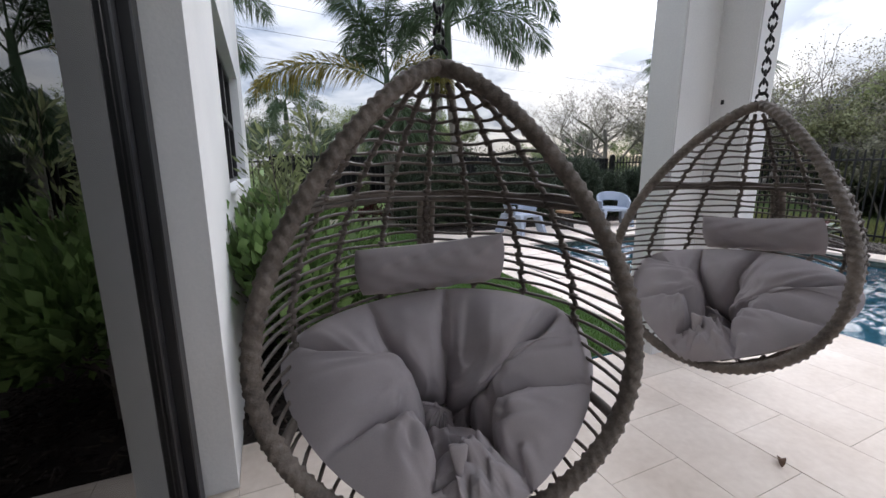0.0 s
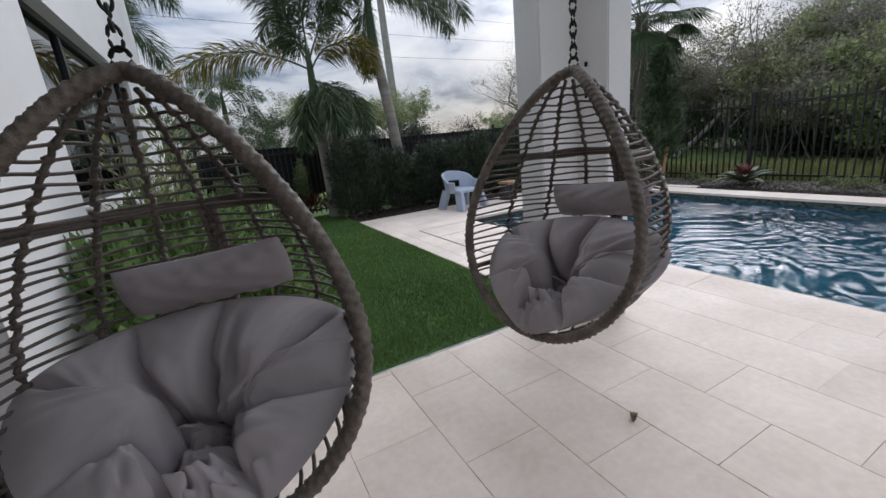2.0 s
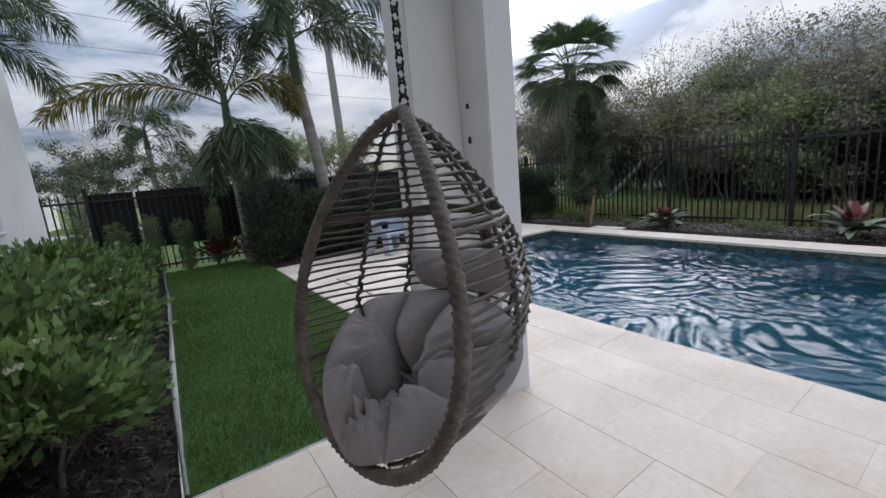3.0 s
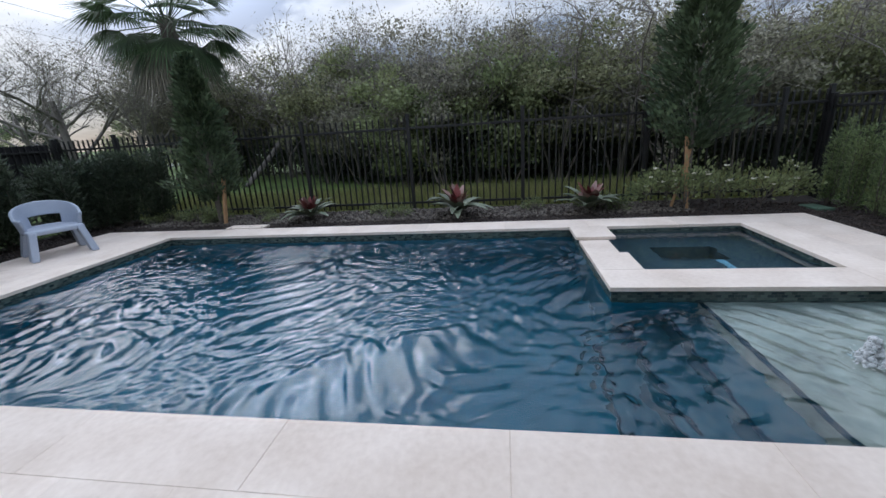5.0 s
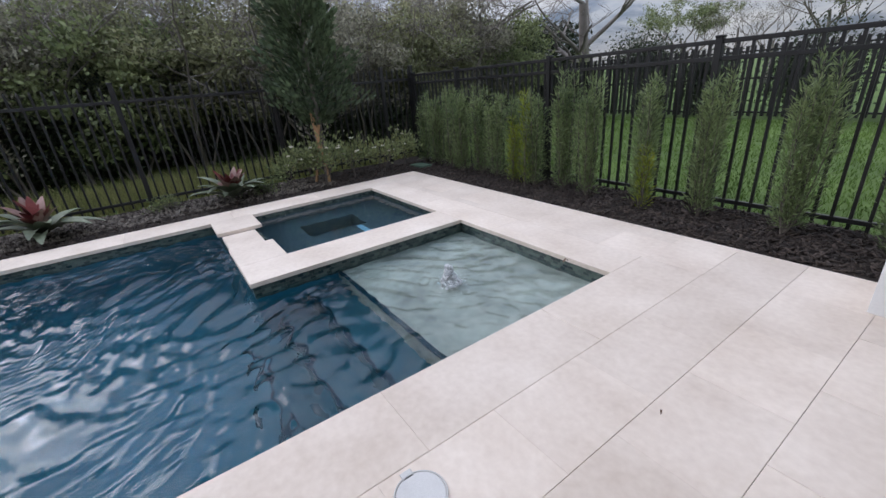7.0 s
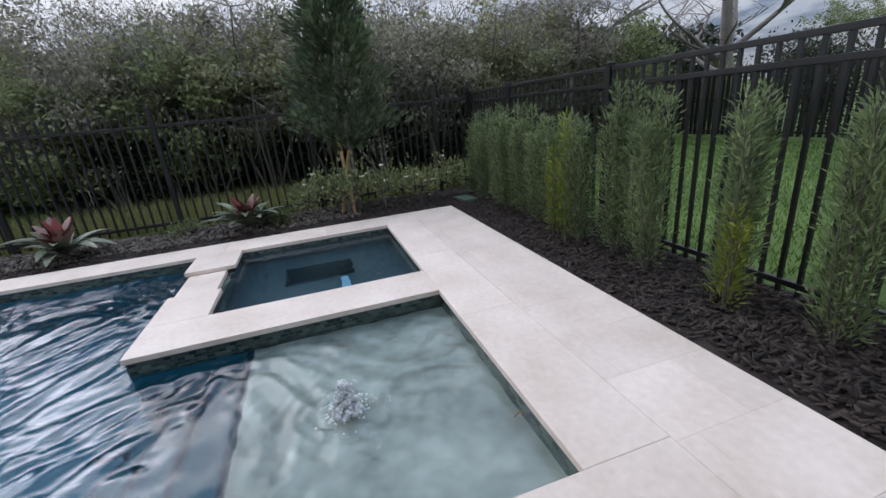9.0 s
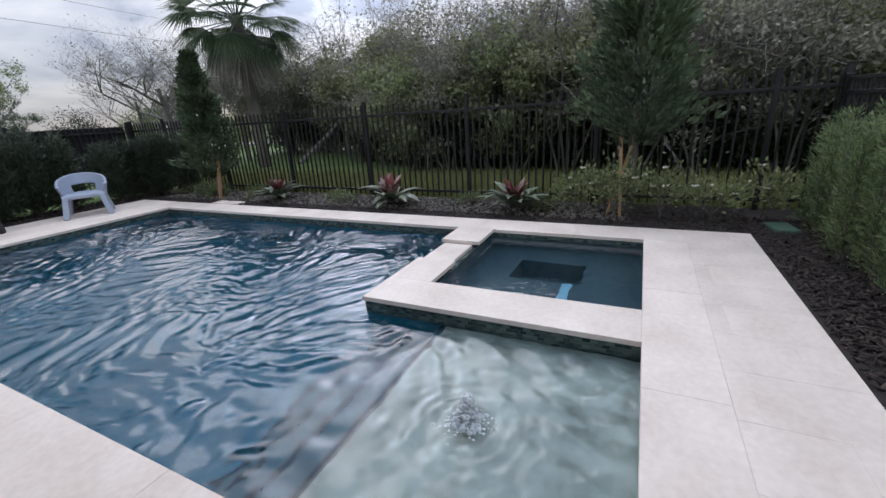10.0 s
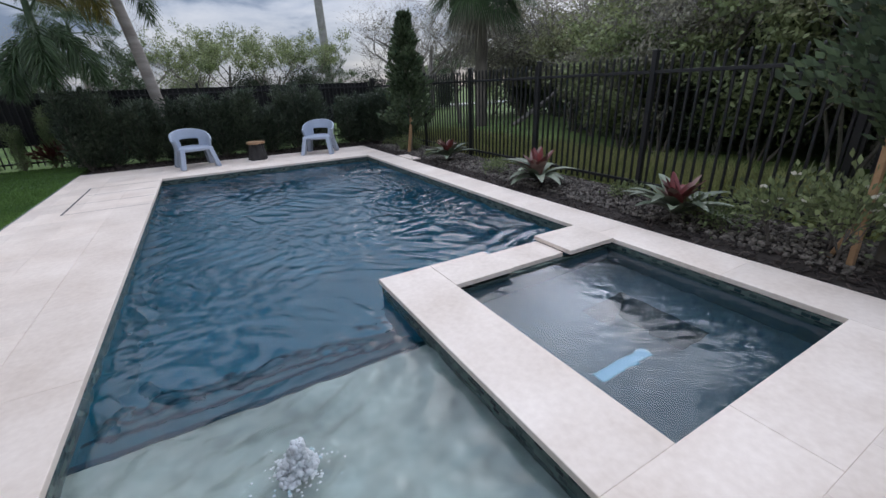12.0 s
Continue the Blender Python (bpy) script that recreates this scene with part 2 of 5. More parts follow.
BROMP = surface("bromeliad_pink", (0.17, 0.085, 0.075), (0.36, 0.235, 0.205), 6, 50, 0.42, 0.1, per="island", vary=0.25)
BROMR = surface("bromeliad_red", (0.07, 0.012, 0.014), (0.21, 0.050, 0.045), 6, 50, 0.42, 0.1, per="island", vary=0.35)
REDLEAF = surface("red_leaf", (0.045, 0.012, 0.012), (0.13, 0.035, 0.03), 4, 40, 0.5, 0.0, per="island", vary=0.4, leafy=0.25)
DEADLEAF = surface("dead_leaf", (0.09, 0.05, 0.032), (0.20, 0.12, 0.075), 20, 120, 0.8, 0.3)
ROAD = surface("pale_road", (0.30, 0.30, 0.29), (0.45, 0.45, 0.44), 1, 30, 0.9, 0.3)
ROOFTILE = surface("grey_roof_tile", (0.20, 0.21, 0.23), (0.34, 0.35, 0.37), 2, 20, 0.8, 0.4)
BOXGREEN = surface("green_plastic_lid", (0.05, 0.10, 0.07), (0.10, 0.17, 0.12), 6, 60, 0.6, 0.1)
POLE = surface("weathered_pole", (0.20, 0.19, 0.18), (0.34, 0.33, 0.31), 3, 30, 0.9, 0.3)
LIGHTBLUE = surface("light_blue", (0.25, 0.52, 0.70), (0.36, 0.64, 0.80), 6, 60, 0.5, 0.0)


def mosaic(name):
    """Small dark waterline tiles."""
    m = bpy.data.materials.new(name)
    m.use_nodes = True
    n, l = m.node_tree.nodes, m.node_tree.links
    b = n["Principled BSDF"]
    geo, sp, ad, cb, br = n.new("ShaderNodeNewGeometry"), n.new("ShaderNodeSeparateXYZ"), n.new("ShaderNodeMath"), n.new("ShaderNodeCombineXYZ"), n.new("ShaderNodeTexBrick")
    l.new(geo.outputs["Position"], sp.inputs[0])
    l.new(sp.outputs["X"], ad.inputs[0])
    l.new(sp.outputs["Y"], ad.inputs[1])
    l.new(ad.outputs[0], cb.inputs["X"])
    l.new(sp.outputs["Z"], cb.inputs["Y"])
    l.new(cb.outputs[0], br.inputs["Vector"])
    br.inputs["Scale"].default_value = 1.0
    br.inputs["Brick Width"].default_value, br.inputs["Row Height"].default_value, br.inputs["Mortar Size"].default_value = 0.052, 0.027, 0.0016
    br.inputs["Color1"].default_value, br.inputs["Color2"].default_value, br.inputs["Mortar"].default_value = (0.012, 0.03, 0.035, 1), (0.10, 0.14, 0.12, 1), (0.10, 0.11, 0.11, 1)
    l.new(br.outputs["Color"], b.inputs["Base Color"])
    b.inputs["Roughness"].default_value = 0.22
    return m


MOSAIC = mosaic("waterline_mosaic")


# ---- building helpers ----
def raw_mesh(name, verts, faces, material):
    """A mesh from arrays: verts n x 3, faces m x k."""
    verts, faces = np.asarray(verts, dtype=np.float32), np.asarray(faces, dtype=np.int32)
    me = bpy.data.meshes.new(name)
    me.vertices.add(len(verts))
    me.vertices.foreach_set("co", verts.ravel())
    k = faces.shape[1]
    me.loops.add(faces.size)
    me.loops.foreach_set("vertex_index", faces.ravel())
    me.polygons.add(len(faces))
    me.polygons.foreach_set("loop_start", np.arange(0, faces.size, k, dtype=np.int32))
    me.polygons.foreach_set("loop_total", np.full(len(faces), k, dtype=np.int32))
    me.update(calc_edges=True)
    me.materials.append(material)
    return me


def smooth(me):
    me.polygons.foreach_set("use_smooth", np.ones(len(me.polygons), dtype=bool))
    return me


def child(name, me, parent, label="", m=None):
    ob = new(name, me)
    ob.parent = parent
    if m is not None:
        ob.matrix_basis = m
    return tagged(ob, label)


def part(name, bm, material, parent, label="", m=None):
    me = bpy.data.meshes.new(name)
    bm.to_mesh(me)
    bm.free()
    me.materials.append(material)
    return child(name, me, parent, label, m)


def thing(name, label, category, m=None, group="", kind=""):
    ob = new(name)
    if m is not None:
        ob.matrix_basis = m
    return tagged(ob, label, category, group, kind)


def solid(name, me, label, category, kind="", group="", m=None):
    ob = new(name, me)
    if m is not None:
        ob.matrix_basis = m
    return tagged(ob, label, category, group, kind)


def box_bm(x0, y0, z0, x1, y1, z1, bevel=0.0, seg=1, bm=None):
    fresh = bm is None
    bm = bm or bmesh.new()
    r = bmesh.ops.create_cube(bm, size=1.0, matrix=Matrix.Translation(((x0 + x1) / 2, (y0 + y1) / 2, (z0 + z1) / 2)) @ Matrix.Diagonal((x1 - x0, y1 - y0, z1 - z0, 1)))
    if bevel:
        edges = list({e for v in r["verts"] for e in v.link_edges})
        bmesh.ops.bevel(bm, geom=edges, offset=bevel, segments=seg, affect="EDGES", profile=0.6)
    return bm


def box_me(name, material, *a, bevel=0.0, seg=1):
    bm = box_bm(*a, bevel=bevel, seg=seg)
    me = bpy.data.meshes.new(name)
    bm.to_mesh(me)
    bm.free()
    me.materials.append(material)
    return me


def tube(points, radii, sides=8, closed=False, wobble=None):
    """Verts and quads of a tube along points. wobble(i, j): radius factor."""
    p = np.asarray(points, dtype=float)
    n = len(p)
    r = np.broadcast_to(np.asarray(radii, dtype=float), (n,))
    if closed:
        d = np.roll(p, -1, 0) - np.roll(p, 1, 0)
    else:
        d = np.gradient(p, axis=0)
    d /= np.linalg.norm(d, axis=1)[:, None] + 1e-9
    up = np.array((0.0, 0.0, 1.0)) if abs(d[:, 2]).mean() < 0.8 else np.array((1.0, 0.0, 0.0))
    a = np.cross(d, up)
    a /= np.linalg.norm(a, axis=1)[:, None] + 1e-9
    for i in range(1, n):
        if a[i] @ a[i - 1] < 0:
            a[i] = -a[i]
    b = np.cross(d, a)
    th = np.arange(sides) * 2 * np.pi / sides
    rr = np.repeat(r[:, None], sides, 1)
    if wobble is not None:
        ii, jj = np.meshgrid(np.arange(n), np.arange(sides), indexing="ij")
        rr = rr * wobble(ii, jj)
    v = p[:, None] + rr[..., None] * (np.cos(th)[None, :, None] * a[:, None] + np.sin(th)[None, :, None] * b[:, None])
    m = n if closed else n - 1
    i, j = np.meshgrid(np.arange(m), np.arange(sides), indexing="ij")
    i2, j2 = (i + 1) % n, (j + 1) % sides
    f = np.stack((i * sides + j, i2 * sides + j, i2 * sides + j2, i * sides + j2), -1).reshape(-1, 4)
    return v.reshape(-1, 3), f


def merge(pieces):
    vs, fs, k = [], [], 0
    for v, f in pieces:
        vs.append(v)
        fs.append(np.asarray(f) + k)
        k += len(v)
    return np.concatenate(vs), np.concatenate(fs)


def leaves(rng, centres, length, width, up=0.3, flat=0.0, dirs=None, fold=0.0):
    """Diamond leaves, one quad each. up: how far they point upwards; flat: how far they lie level."""
    n = len(centres)
    d = rng.normal(size=(n, 3)) if dirs is None else np.asarray(dirs, dtype=float) + rng.normal(size=(n, 3)) * 0.25
    d[:, 2] = d[:, 2] * (1 - flat) + up
    d /= np.linalg.norm(d, axis=1)[:, None] + 1e-9
    s = rng.normal(size=(n, 3))
    s -= (s * d).sum(1)[:, None] * d
    s /= np.linalg.norm(s, axis=1)[:, None] + 1e-9
    L = length * rng.uniform(0.6, 1.3, n)[:, None]
    W = width * rng.uniform(0.7, 1.2, n)[:, None]
    nn = np.cross(d, s)
    c = np.asarray(centres)
    v = np.stack((c, c + d * L * 0.45 + s * W * 0.5 + nn * W * fold, c + d * L, c + d * L * 0.45 - s * W * 0.5 + nn * W * fold), 1)
    return v.reshape(-1, 3), np.arange(4 * n).reshape(-1, 4)


def blades(rng, xy, z, height, width, lean=0.4):
    """Grass blades: a triangle each."""
    n = len(xy)
    a = rng.uniform(0, 2 * np.pi, n)
    h = height * rng.uniform(0.5, 1.2, n)
    base = np.column_stack((xy, np.full(n, z)))
    side = np.column_stack((np.cos(a), np.sin(a), np.zeros(n))) * width / 2
    b2 = rng.uniform(0, 2 * np.pi, n)
    tip = base + np.column_stack((np.cos(b2) * h * lean, np.sin(b2) * h * lean, h))
    return np.stack((base - side, base + side, tip), 1).reshape(-1, 3), np.arange(3 * n).reshape(-1, 3)


def in_box(rng, n, x0, y0, x1, y1):
    return np.column_stack((rng.uniform(x0, x1, n), rng.uniform(y0, y1, n)))


def chips(rng, xy, z, length, width, thick):
    """Small flat wood chips: tilted thin boxes."""
    n = len(xy)
    a, t = rng.uniform(0, 2 * np.pi, n), rng.normal(0, 0.35, n)
    d = np.column_stack((np.cos(a) * np.cos(t), np.sin(a) * np.cos(t), np.sin(t)))
    s = np.column_stack((-np.sin(a), np.cos(a), rng.normal(0, 0.3, n)))
    s /= np.linalg.norm(s, axis=1)[:, None]
    u = np.cross(d, s)
    L, W, T = (k * rng.uniform(0.5, 1.4, n)[:, None] / 2 for k in (length, width, thick))
    c = np.column_stack((xy, z + rng.uniform(0, 0.02, n)))
    v = np.stack([c + i * d * L + j * s * W * (0.6 if i > 0 else 1) + k * u * T for k in (-1, 1) for i, j in ((-1, -1), (1, -1), (1, 1), (-1, 1))], 1)
    q = np.array([(4, 5, 6, 7), (0, 1, 5, 4), (1, 2, 6, 5), (2, 3, 7, 6), (3, 0, 4, 7)])
    return v.reshape(-1, 3), (np.arange(n)[:, None, None] * 8 + q[None]).reshape(-1, 4)


def grow(rng, base, height, radius, spread=0.6, levels=4, forks=3, bare_to=0.35, lean=(0, 0), ratio=0.68):
    """Limbs of a tree: tube pieces and the points of its twigs."""
    pieces, tips = [], []

    def limb(p, d, length, r, level):
        n = 5
        pts, rad = [p], [r]
        for i in range(n):
            d = d + rng.normal(0, 0.13 if level else 0.05, 3) + np.array((0, 0, 0.04))
            d = d / np.linalg.norm(d)
            p = p + d * length / n
            pts.append(p)
            rad.append(r * (1 - 0.45 * (i + 1) / n))
            if level == levels:
                tips.append(p)
        pieces.append(tube(pts, rad, 7 if level == 0 else 5 if level < 3 else 3))
        if level < levels:
            k = forks + (1 if level == 0 else 0) + int(rng.integers(0, 2))
            for q in range(k):
                ax = rng.uniform(0, 2 * np.pi) if level else 2 * np.pi * q / k + rng.uniform(-0.4, 0.4)
                at = rng.uniform(0.45, 1.0) if level else rng.uniform(max(bare_to, 0.3), 1.0)
                idx = min(n, max(1, int(round(at * n))))
                side = np.array((math.cos(ax), math.sin(ax), 0.12))
                nd = d * (1 - spread) + side * spread + np.array((0, 0, 0.18))
                limb(np.array(pts[idx]), nd / np.linalg.norm(nd), length * ratio * rng.uniform(0.8, 1.15), rad[idx] * 0.62, level + 1)

    d0 = np.array((lean[0], lean[1], 1.0))
    limb(np.array(base, dtype=float), d0 / np.linalg.norm(d0), height * 0.5, radius, 0)
    return pieces, np.array(tips)

# ---- plan, in metres ----
PX0, PX1, PY0, PY1 = 4.28, 8.38, -2.82, 5.82        # pool edge
SX0, SX1, SY0, SY1 = 6.60, 8.35, -2.82, -1.05       # spa edge
BX, BY = 6.13, -0.61                                # outer corner of the spa's wall
COP = 0.42                                          # coping width
EX1 = 8.86                                          # deck's end towards the flower bed
DY0, DY1 = -3.88, 7.50                              # deck's ends along the pool
WALL = -0.29                                        # house wall's face
TX, TY = 0.432, 0.606                                # paving stone
WATER_Z, SPA_Z = -0.13, -0.085
FENCE_X, FENCE_Y0, FENCE_Y1 = 10.15, -4.80, 9.60

# ---- structure ----
# ground: one sheet to the horizon, with a hole under the deck and beds
bm = bmesh.new()
HX0, HX1, HY0, HY1 = -0.40, 8.80, -3.86, 7.45
xs, ys = (-900, HX0, HX1, 900), (-900, HY0, HY1, 900)
gv = [[bm.verts.new((x, y, -0.05)) for y in ys] for x in xs]
for i in range(3):
    for j in range(3):
        if (i, j) != (1, 1):
            bm.faces.new((gv[i][j], gv[i + 1][j], gv[i + 1][j + 1], gv[i][j + 1]))
me = bpy.data.meshes.new("ground")
bm.to_mesh(me)
bm.free()
me.materials.append(GRASS)
solid("ground", me, "mown green lawn running out to the horizon", "ground", "structure")


def bed(name, label, x0, y0, x1, y1, z=0.0, material=SOIL, step=0.12, rough=0.02):
    nx, ny = max(2, int((x1 - x0) / step)), max(2, int((y1 - y0) / step))
    gx, gy = np.meshgrid(np.linspace(x0, x1, nx), np.linspace(y0, y1, ny), indexing="ij")
    gz = np.array([[z + rough * noise.noise((a * 3, b * 3, 1.0)) for b in gy[0]] for a in gx[:, 0]])
    i, j = np.meshgrid(np.arange(nx - 1), np.arange(ny - 1), indexing="ij")
    f = np.stack((i * ny + j, (i + 1) * ny + j, (i + 1) * ny + j + 1, i * ny + j + 1), -1).reshape(-1, 4)
    return solid(name, smooth(raw_mesh(name, np.stack((gx, gy, gz), -1).reshape(-1, 3), f, material)), label, "ground", "structure")


bed("soil_bed_east", "dark soil flower bed between pool and fence", EX1, -4.95, FENCE_X + 0.1, DY1 + 0.1, -0.02)
bed("soil_bed_south", "dark mulch bed under the young hedge", -2.0, -4.95, EX1, DY0, -0.02)
bed("soil_bed_house", "dark mulch bed along the house wall", WALL, 1.87, 1.06, 9.3, -0.03)
bed("soil_bed_north", "dark mulch bed under the clipped hedge", 2.80, DY1, FENCE_X, 8.75, -0.03)
bed("turf", "bright green artificial turf strip", 1.09, 1.87, 2.74, 9.2, 0.0, TURF, 0.2, 0.004)
rng = np.random.default_rng(3)
grass_xy = in_box(rng, 52000, 1.10, 1.88, 2.73, 6.2)
grass_xy = np.concatenate((grass_xy, in_box(rng, 20000, 1.10, 6.2, 2.73, 9.15)))
solid("turf_blades", raw_mesh("turf_blades", *blades(rng, grass_xy, 0.0, 0.032, 0.006, 0.5), BLADE), "dense short plastic grass blades of the turf strip", "grass", "stuff")
pts = [(1.075 + 0.02 * math.sin(y * 1.3), y, 0.012) for y in np.linspace(1.87, 9.2, 30)]
solid("edging", smooth(raw_mesh("edging", *tube(pts, 0.012, 6), EDGING)), "thin grey plastic edging along the turf", "edging", "structure")
for nm, n, b in (("mulch_chips_south", 9000, (1.2, -4.9, 9.6, -3.93)), ("mulch_chips_house", 5200, (WALL, 1.9, 1.05, 8.8)), ("mulch_chips_east", 5200, (EX1 + 0.02, -4.0, 10.1, 7.4)), ("mulch_chips_north", 3000, (2.9, 7.52, 9.8, 8.6))):
    solid(nm, raw_mesh(nm, *chips(rng, in_box(rng, n, *b), -0.012, 0.06, 0.018, 0.007), CHIP), "shredded dark bark mulch scattered on the bed", "mulch", "stuff")
solid("pebbles", raw_mesh("pebbles", *chips(rng, in_box(rng, 4200, 9.15, -2.6, 10.1, 7.2), -0.006, 0.035, 0.028, 0.022), PEBBLE), "grey-brown pebbles between the bromeliads", "pebbles", "stuff")

# deck slab below the stones, in butted pieces round the water
SLAB = ((-0.60, DY0, 3.84, 1.85), (2.74, 1.85, 3.84, DY1), (3.84, PY1 + 0.06, EX1, DY1), (3.84, DY0, EX1, PY0 - 0.06), (3.84, PY0 - 0.06, PX0 - 0.06, PY1 + 0.06), (PX1 + 0.06, PY0 - 0.06, EX1, PY1 + 0.06))
for k, (a, b, c, d) in enumerate(SLAB):
    solid("deck_slab_%d" % (k + 1), box_me("deck_slab", GROUT, a, b, -0.30, c, d, -0.010), "mortar bed below the deck paving", "slab", "structure")

# pool shell
T = 0.03
shell = thing("pool", "rectangular swimming pool with plaster coloured blue for deep water and mosaic waterline", "pool", kind="structure")


def shell_box(name, material, *a):
    return child(name, box_me(name, material, *a), shell)


wz0, wz1 = -1.40, -0.045
bz = -0.20
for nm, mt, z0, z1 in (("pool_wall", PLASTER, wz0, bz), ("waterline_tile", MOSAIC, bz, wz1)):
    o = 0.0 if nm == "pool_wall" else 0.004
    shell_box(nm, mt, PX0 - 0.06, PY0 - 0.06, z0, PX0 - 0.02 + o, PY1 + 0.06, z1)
    shell_box(nm, mt, PX1 + 0.02 - o, BY - 0.03, z0, PX1 + 0.06, PY1 + 0.06, z1)
    shell_box(nm, mt, PX0 - 0.02 + o, PY1 + 0.02 - o, z0, PX1 + 0.02 - o, PY1 + 0.06, z1)
    shell_box(nm, mt, PX0 - 0.02 + o, PY0 - 0.06, z0, BX + 0.02, PY0 - 0.02 + o, z1)
    shell_box(nm, mt, BX + 0.02 - o, PY0 - 0.02, z0, BX + 0.10, BY - 0.02 + o, z1)
    shell_box(nm, mt, BX + 0.10, BY - 0.10, z0, 7.17, BY - 0.02 + o, z1)
    shell_box(nm, mt, 7.80, BY - 0.10, z0, PX1 + 0.02 - o, BY - 0.02 + o, z1)
    shell_box(nm, mt, 7.17, BY - 0.10, z0, 7.80, BY - 0.02 + o, min(z1, -0.075))
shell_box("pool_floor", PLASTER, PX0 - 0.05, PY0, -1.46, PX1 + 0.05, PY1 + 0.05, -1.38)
SHELF_Y = -1.37
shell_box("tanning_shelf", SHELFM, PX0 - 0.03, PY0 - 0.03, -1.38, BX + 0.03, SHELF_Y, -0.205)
for k, z in enumerate((-0.46, -0.74, -1.05)):
    y0 = SHELF_Y + 0.30 * k
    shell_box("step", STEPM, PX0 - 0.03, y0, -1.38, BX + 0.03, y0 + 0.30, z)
    shell_box("step_nosing", NOSING, PX0 - 0.03, y0 + 0.270, z, BX + 0.03, y0 + 0.304, z + 0.006)
shell_box("step_nosing", NOSING, PX0 - 0.03, SHELF_Y - 0.035, -0.205, BX + 0.03, SHELF_Y + 0.006, -0.199)

spa = thing("spa", "square raised spa with grey plaster bench beside the pool", "spa", kind="structure")


def spa_box(name, material, *a):
    return child(name, box_me(name, material, *a), spa)


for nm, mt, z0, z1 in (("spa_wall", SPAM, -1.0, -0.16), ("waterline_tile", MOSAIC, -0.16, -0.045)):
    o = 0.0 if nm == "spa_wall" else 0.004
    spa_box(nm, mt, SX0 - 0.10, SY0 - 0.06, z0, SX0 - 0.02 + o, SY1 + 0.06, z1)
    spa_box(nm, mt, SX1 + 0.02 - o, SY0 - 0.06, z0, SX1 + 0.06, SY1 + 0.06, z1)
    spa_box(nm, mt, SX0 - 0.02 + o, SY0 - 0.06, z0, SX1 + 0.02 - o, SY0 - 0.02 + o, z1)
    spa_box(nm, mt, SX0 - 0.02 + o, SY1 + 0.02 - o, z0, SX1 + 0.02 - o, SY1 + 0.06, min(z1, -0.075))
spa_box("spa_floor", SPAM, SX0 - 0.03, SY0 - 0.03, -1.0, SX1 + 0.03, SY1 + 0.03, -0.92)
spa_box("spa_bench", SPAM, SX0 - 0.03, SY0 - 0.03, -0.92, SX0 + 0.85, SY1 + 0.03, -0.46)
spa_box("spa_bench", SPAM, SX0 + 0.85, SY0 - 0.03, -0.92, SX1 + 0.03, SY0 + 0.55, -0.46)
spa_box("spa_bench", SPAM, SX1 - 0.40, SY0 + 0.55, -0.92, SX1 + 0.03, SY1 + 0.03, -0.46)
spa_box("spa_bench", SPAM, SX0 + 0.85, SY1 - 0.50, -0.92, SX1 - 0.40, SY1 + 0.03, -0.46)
spa_box("spillway_core", SPAM, 7.17, SY1 + 0.06, -0.9, 7.80, BY - 0.10, -0.075)
# flat light blue strip set at bench height
child("float_strip", box_me("float_strip", LIGHTBLUE, -0.24, -0.045, -0.006, 0.24, 0.045, 0.006, bevel=0.005), spa, "light blue strip lying on the spa bench", pose(7.19, -2.15, -0.452, 0, 0, 0))


# water
def water_sheet(name, label, x0, y0, x1, y1, z, step, amp, seed, material, calm=None, cut=None, waves=(0.09, 0.27), spring=None):
    r = np.random.default_rng(seed)
    nx, ny = int((x1 - x0) / step) + 1, int((y1 - y0) / step) + 1
    gx, gy = np.meshgrid(np.linspace(x0, x1, nx), np.linspace(y0, y1, ny), indexing="ij")
    gz = np.zeros_like(gx)
    warpx = 0.22 * np.sin(gy * 2.1 + 1.3 * np.sin(gx * 1.4)) + 0.10 * np.sin(gx * 3.7 + gy * 2.9)
    warpy = 0.22 * np.sin(gx * 1.9 + 1.1 * np.sin(gy * 1.2)) + 0.10 * np.sin(gy * 4.1 - gx * 2.3)
    for q in range(60):
        a = r.normal(0.95, 1.15)
        wl_ = r.uniform(*waves)
        gz += (wl_ ** 0.9) * np.sin((np.cos(a) * (gx + warpx) + np.sin(a) * (gy + warpy)) * 2 * np.pi / wl_ + r.uniform(0, 6.28)) * r.uniform(0.5, 1.2)
    gz *= amp / gz.std()
    if calm is not None:
        gz *= calm(gx, gy)
    if spring is not None:
        away = np.hypot(gx - spring[0], gy - spring[1])
        gz += 0.006 * np.sin(away * 2 * np.pi / 0.085 + 1.2 * np.sin(3 * np.arctan2(gy - spring[1], gx - spring[0]))) * np.exp(-away / 0.22)
    i, j = np.meshgrid(np.arange(nx - 1), np.arange(ny - 1), indexing="ij")
    f = np.stack((i * ny + j, (i + 1) * ny + j, (i + 1) * ny + j + 1, i * ny + j + 1), -1).reshape(-1, 4)
    if cut is not None:
        cx, cy = (gx[:-1, :-1] + step / 2).ravel(), (gy[:-1, :-1] + step / 2).ravel()
        f = f[~cut(cx, cy)]
    ob = solid(name, smooth(raw_mesh(name, np.stack((gx, gy, z + gz), -1).reshape(-1, 3), f, material)), label, "water", "structure")
    ob.visible_shadow = False
    return ob


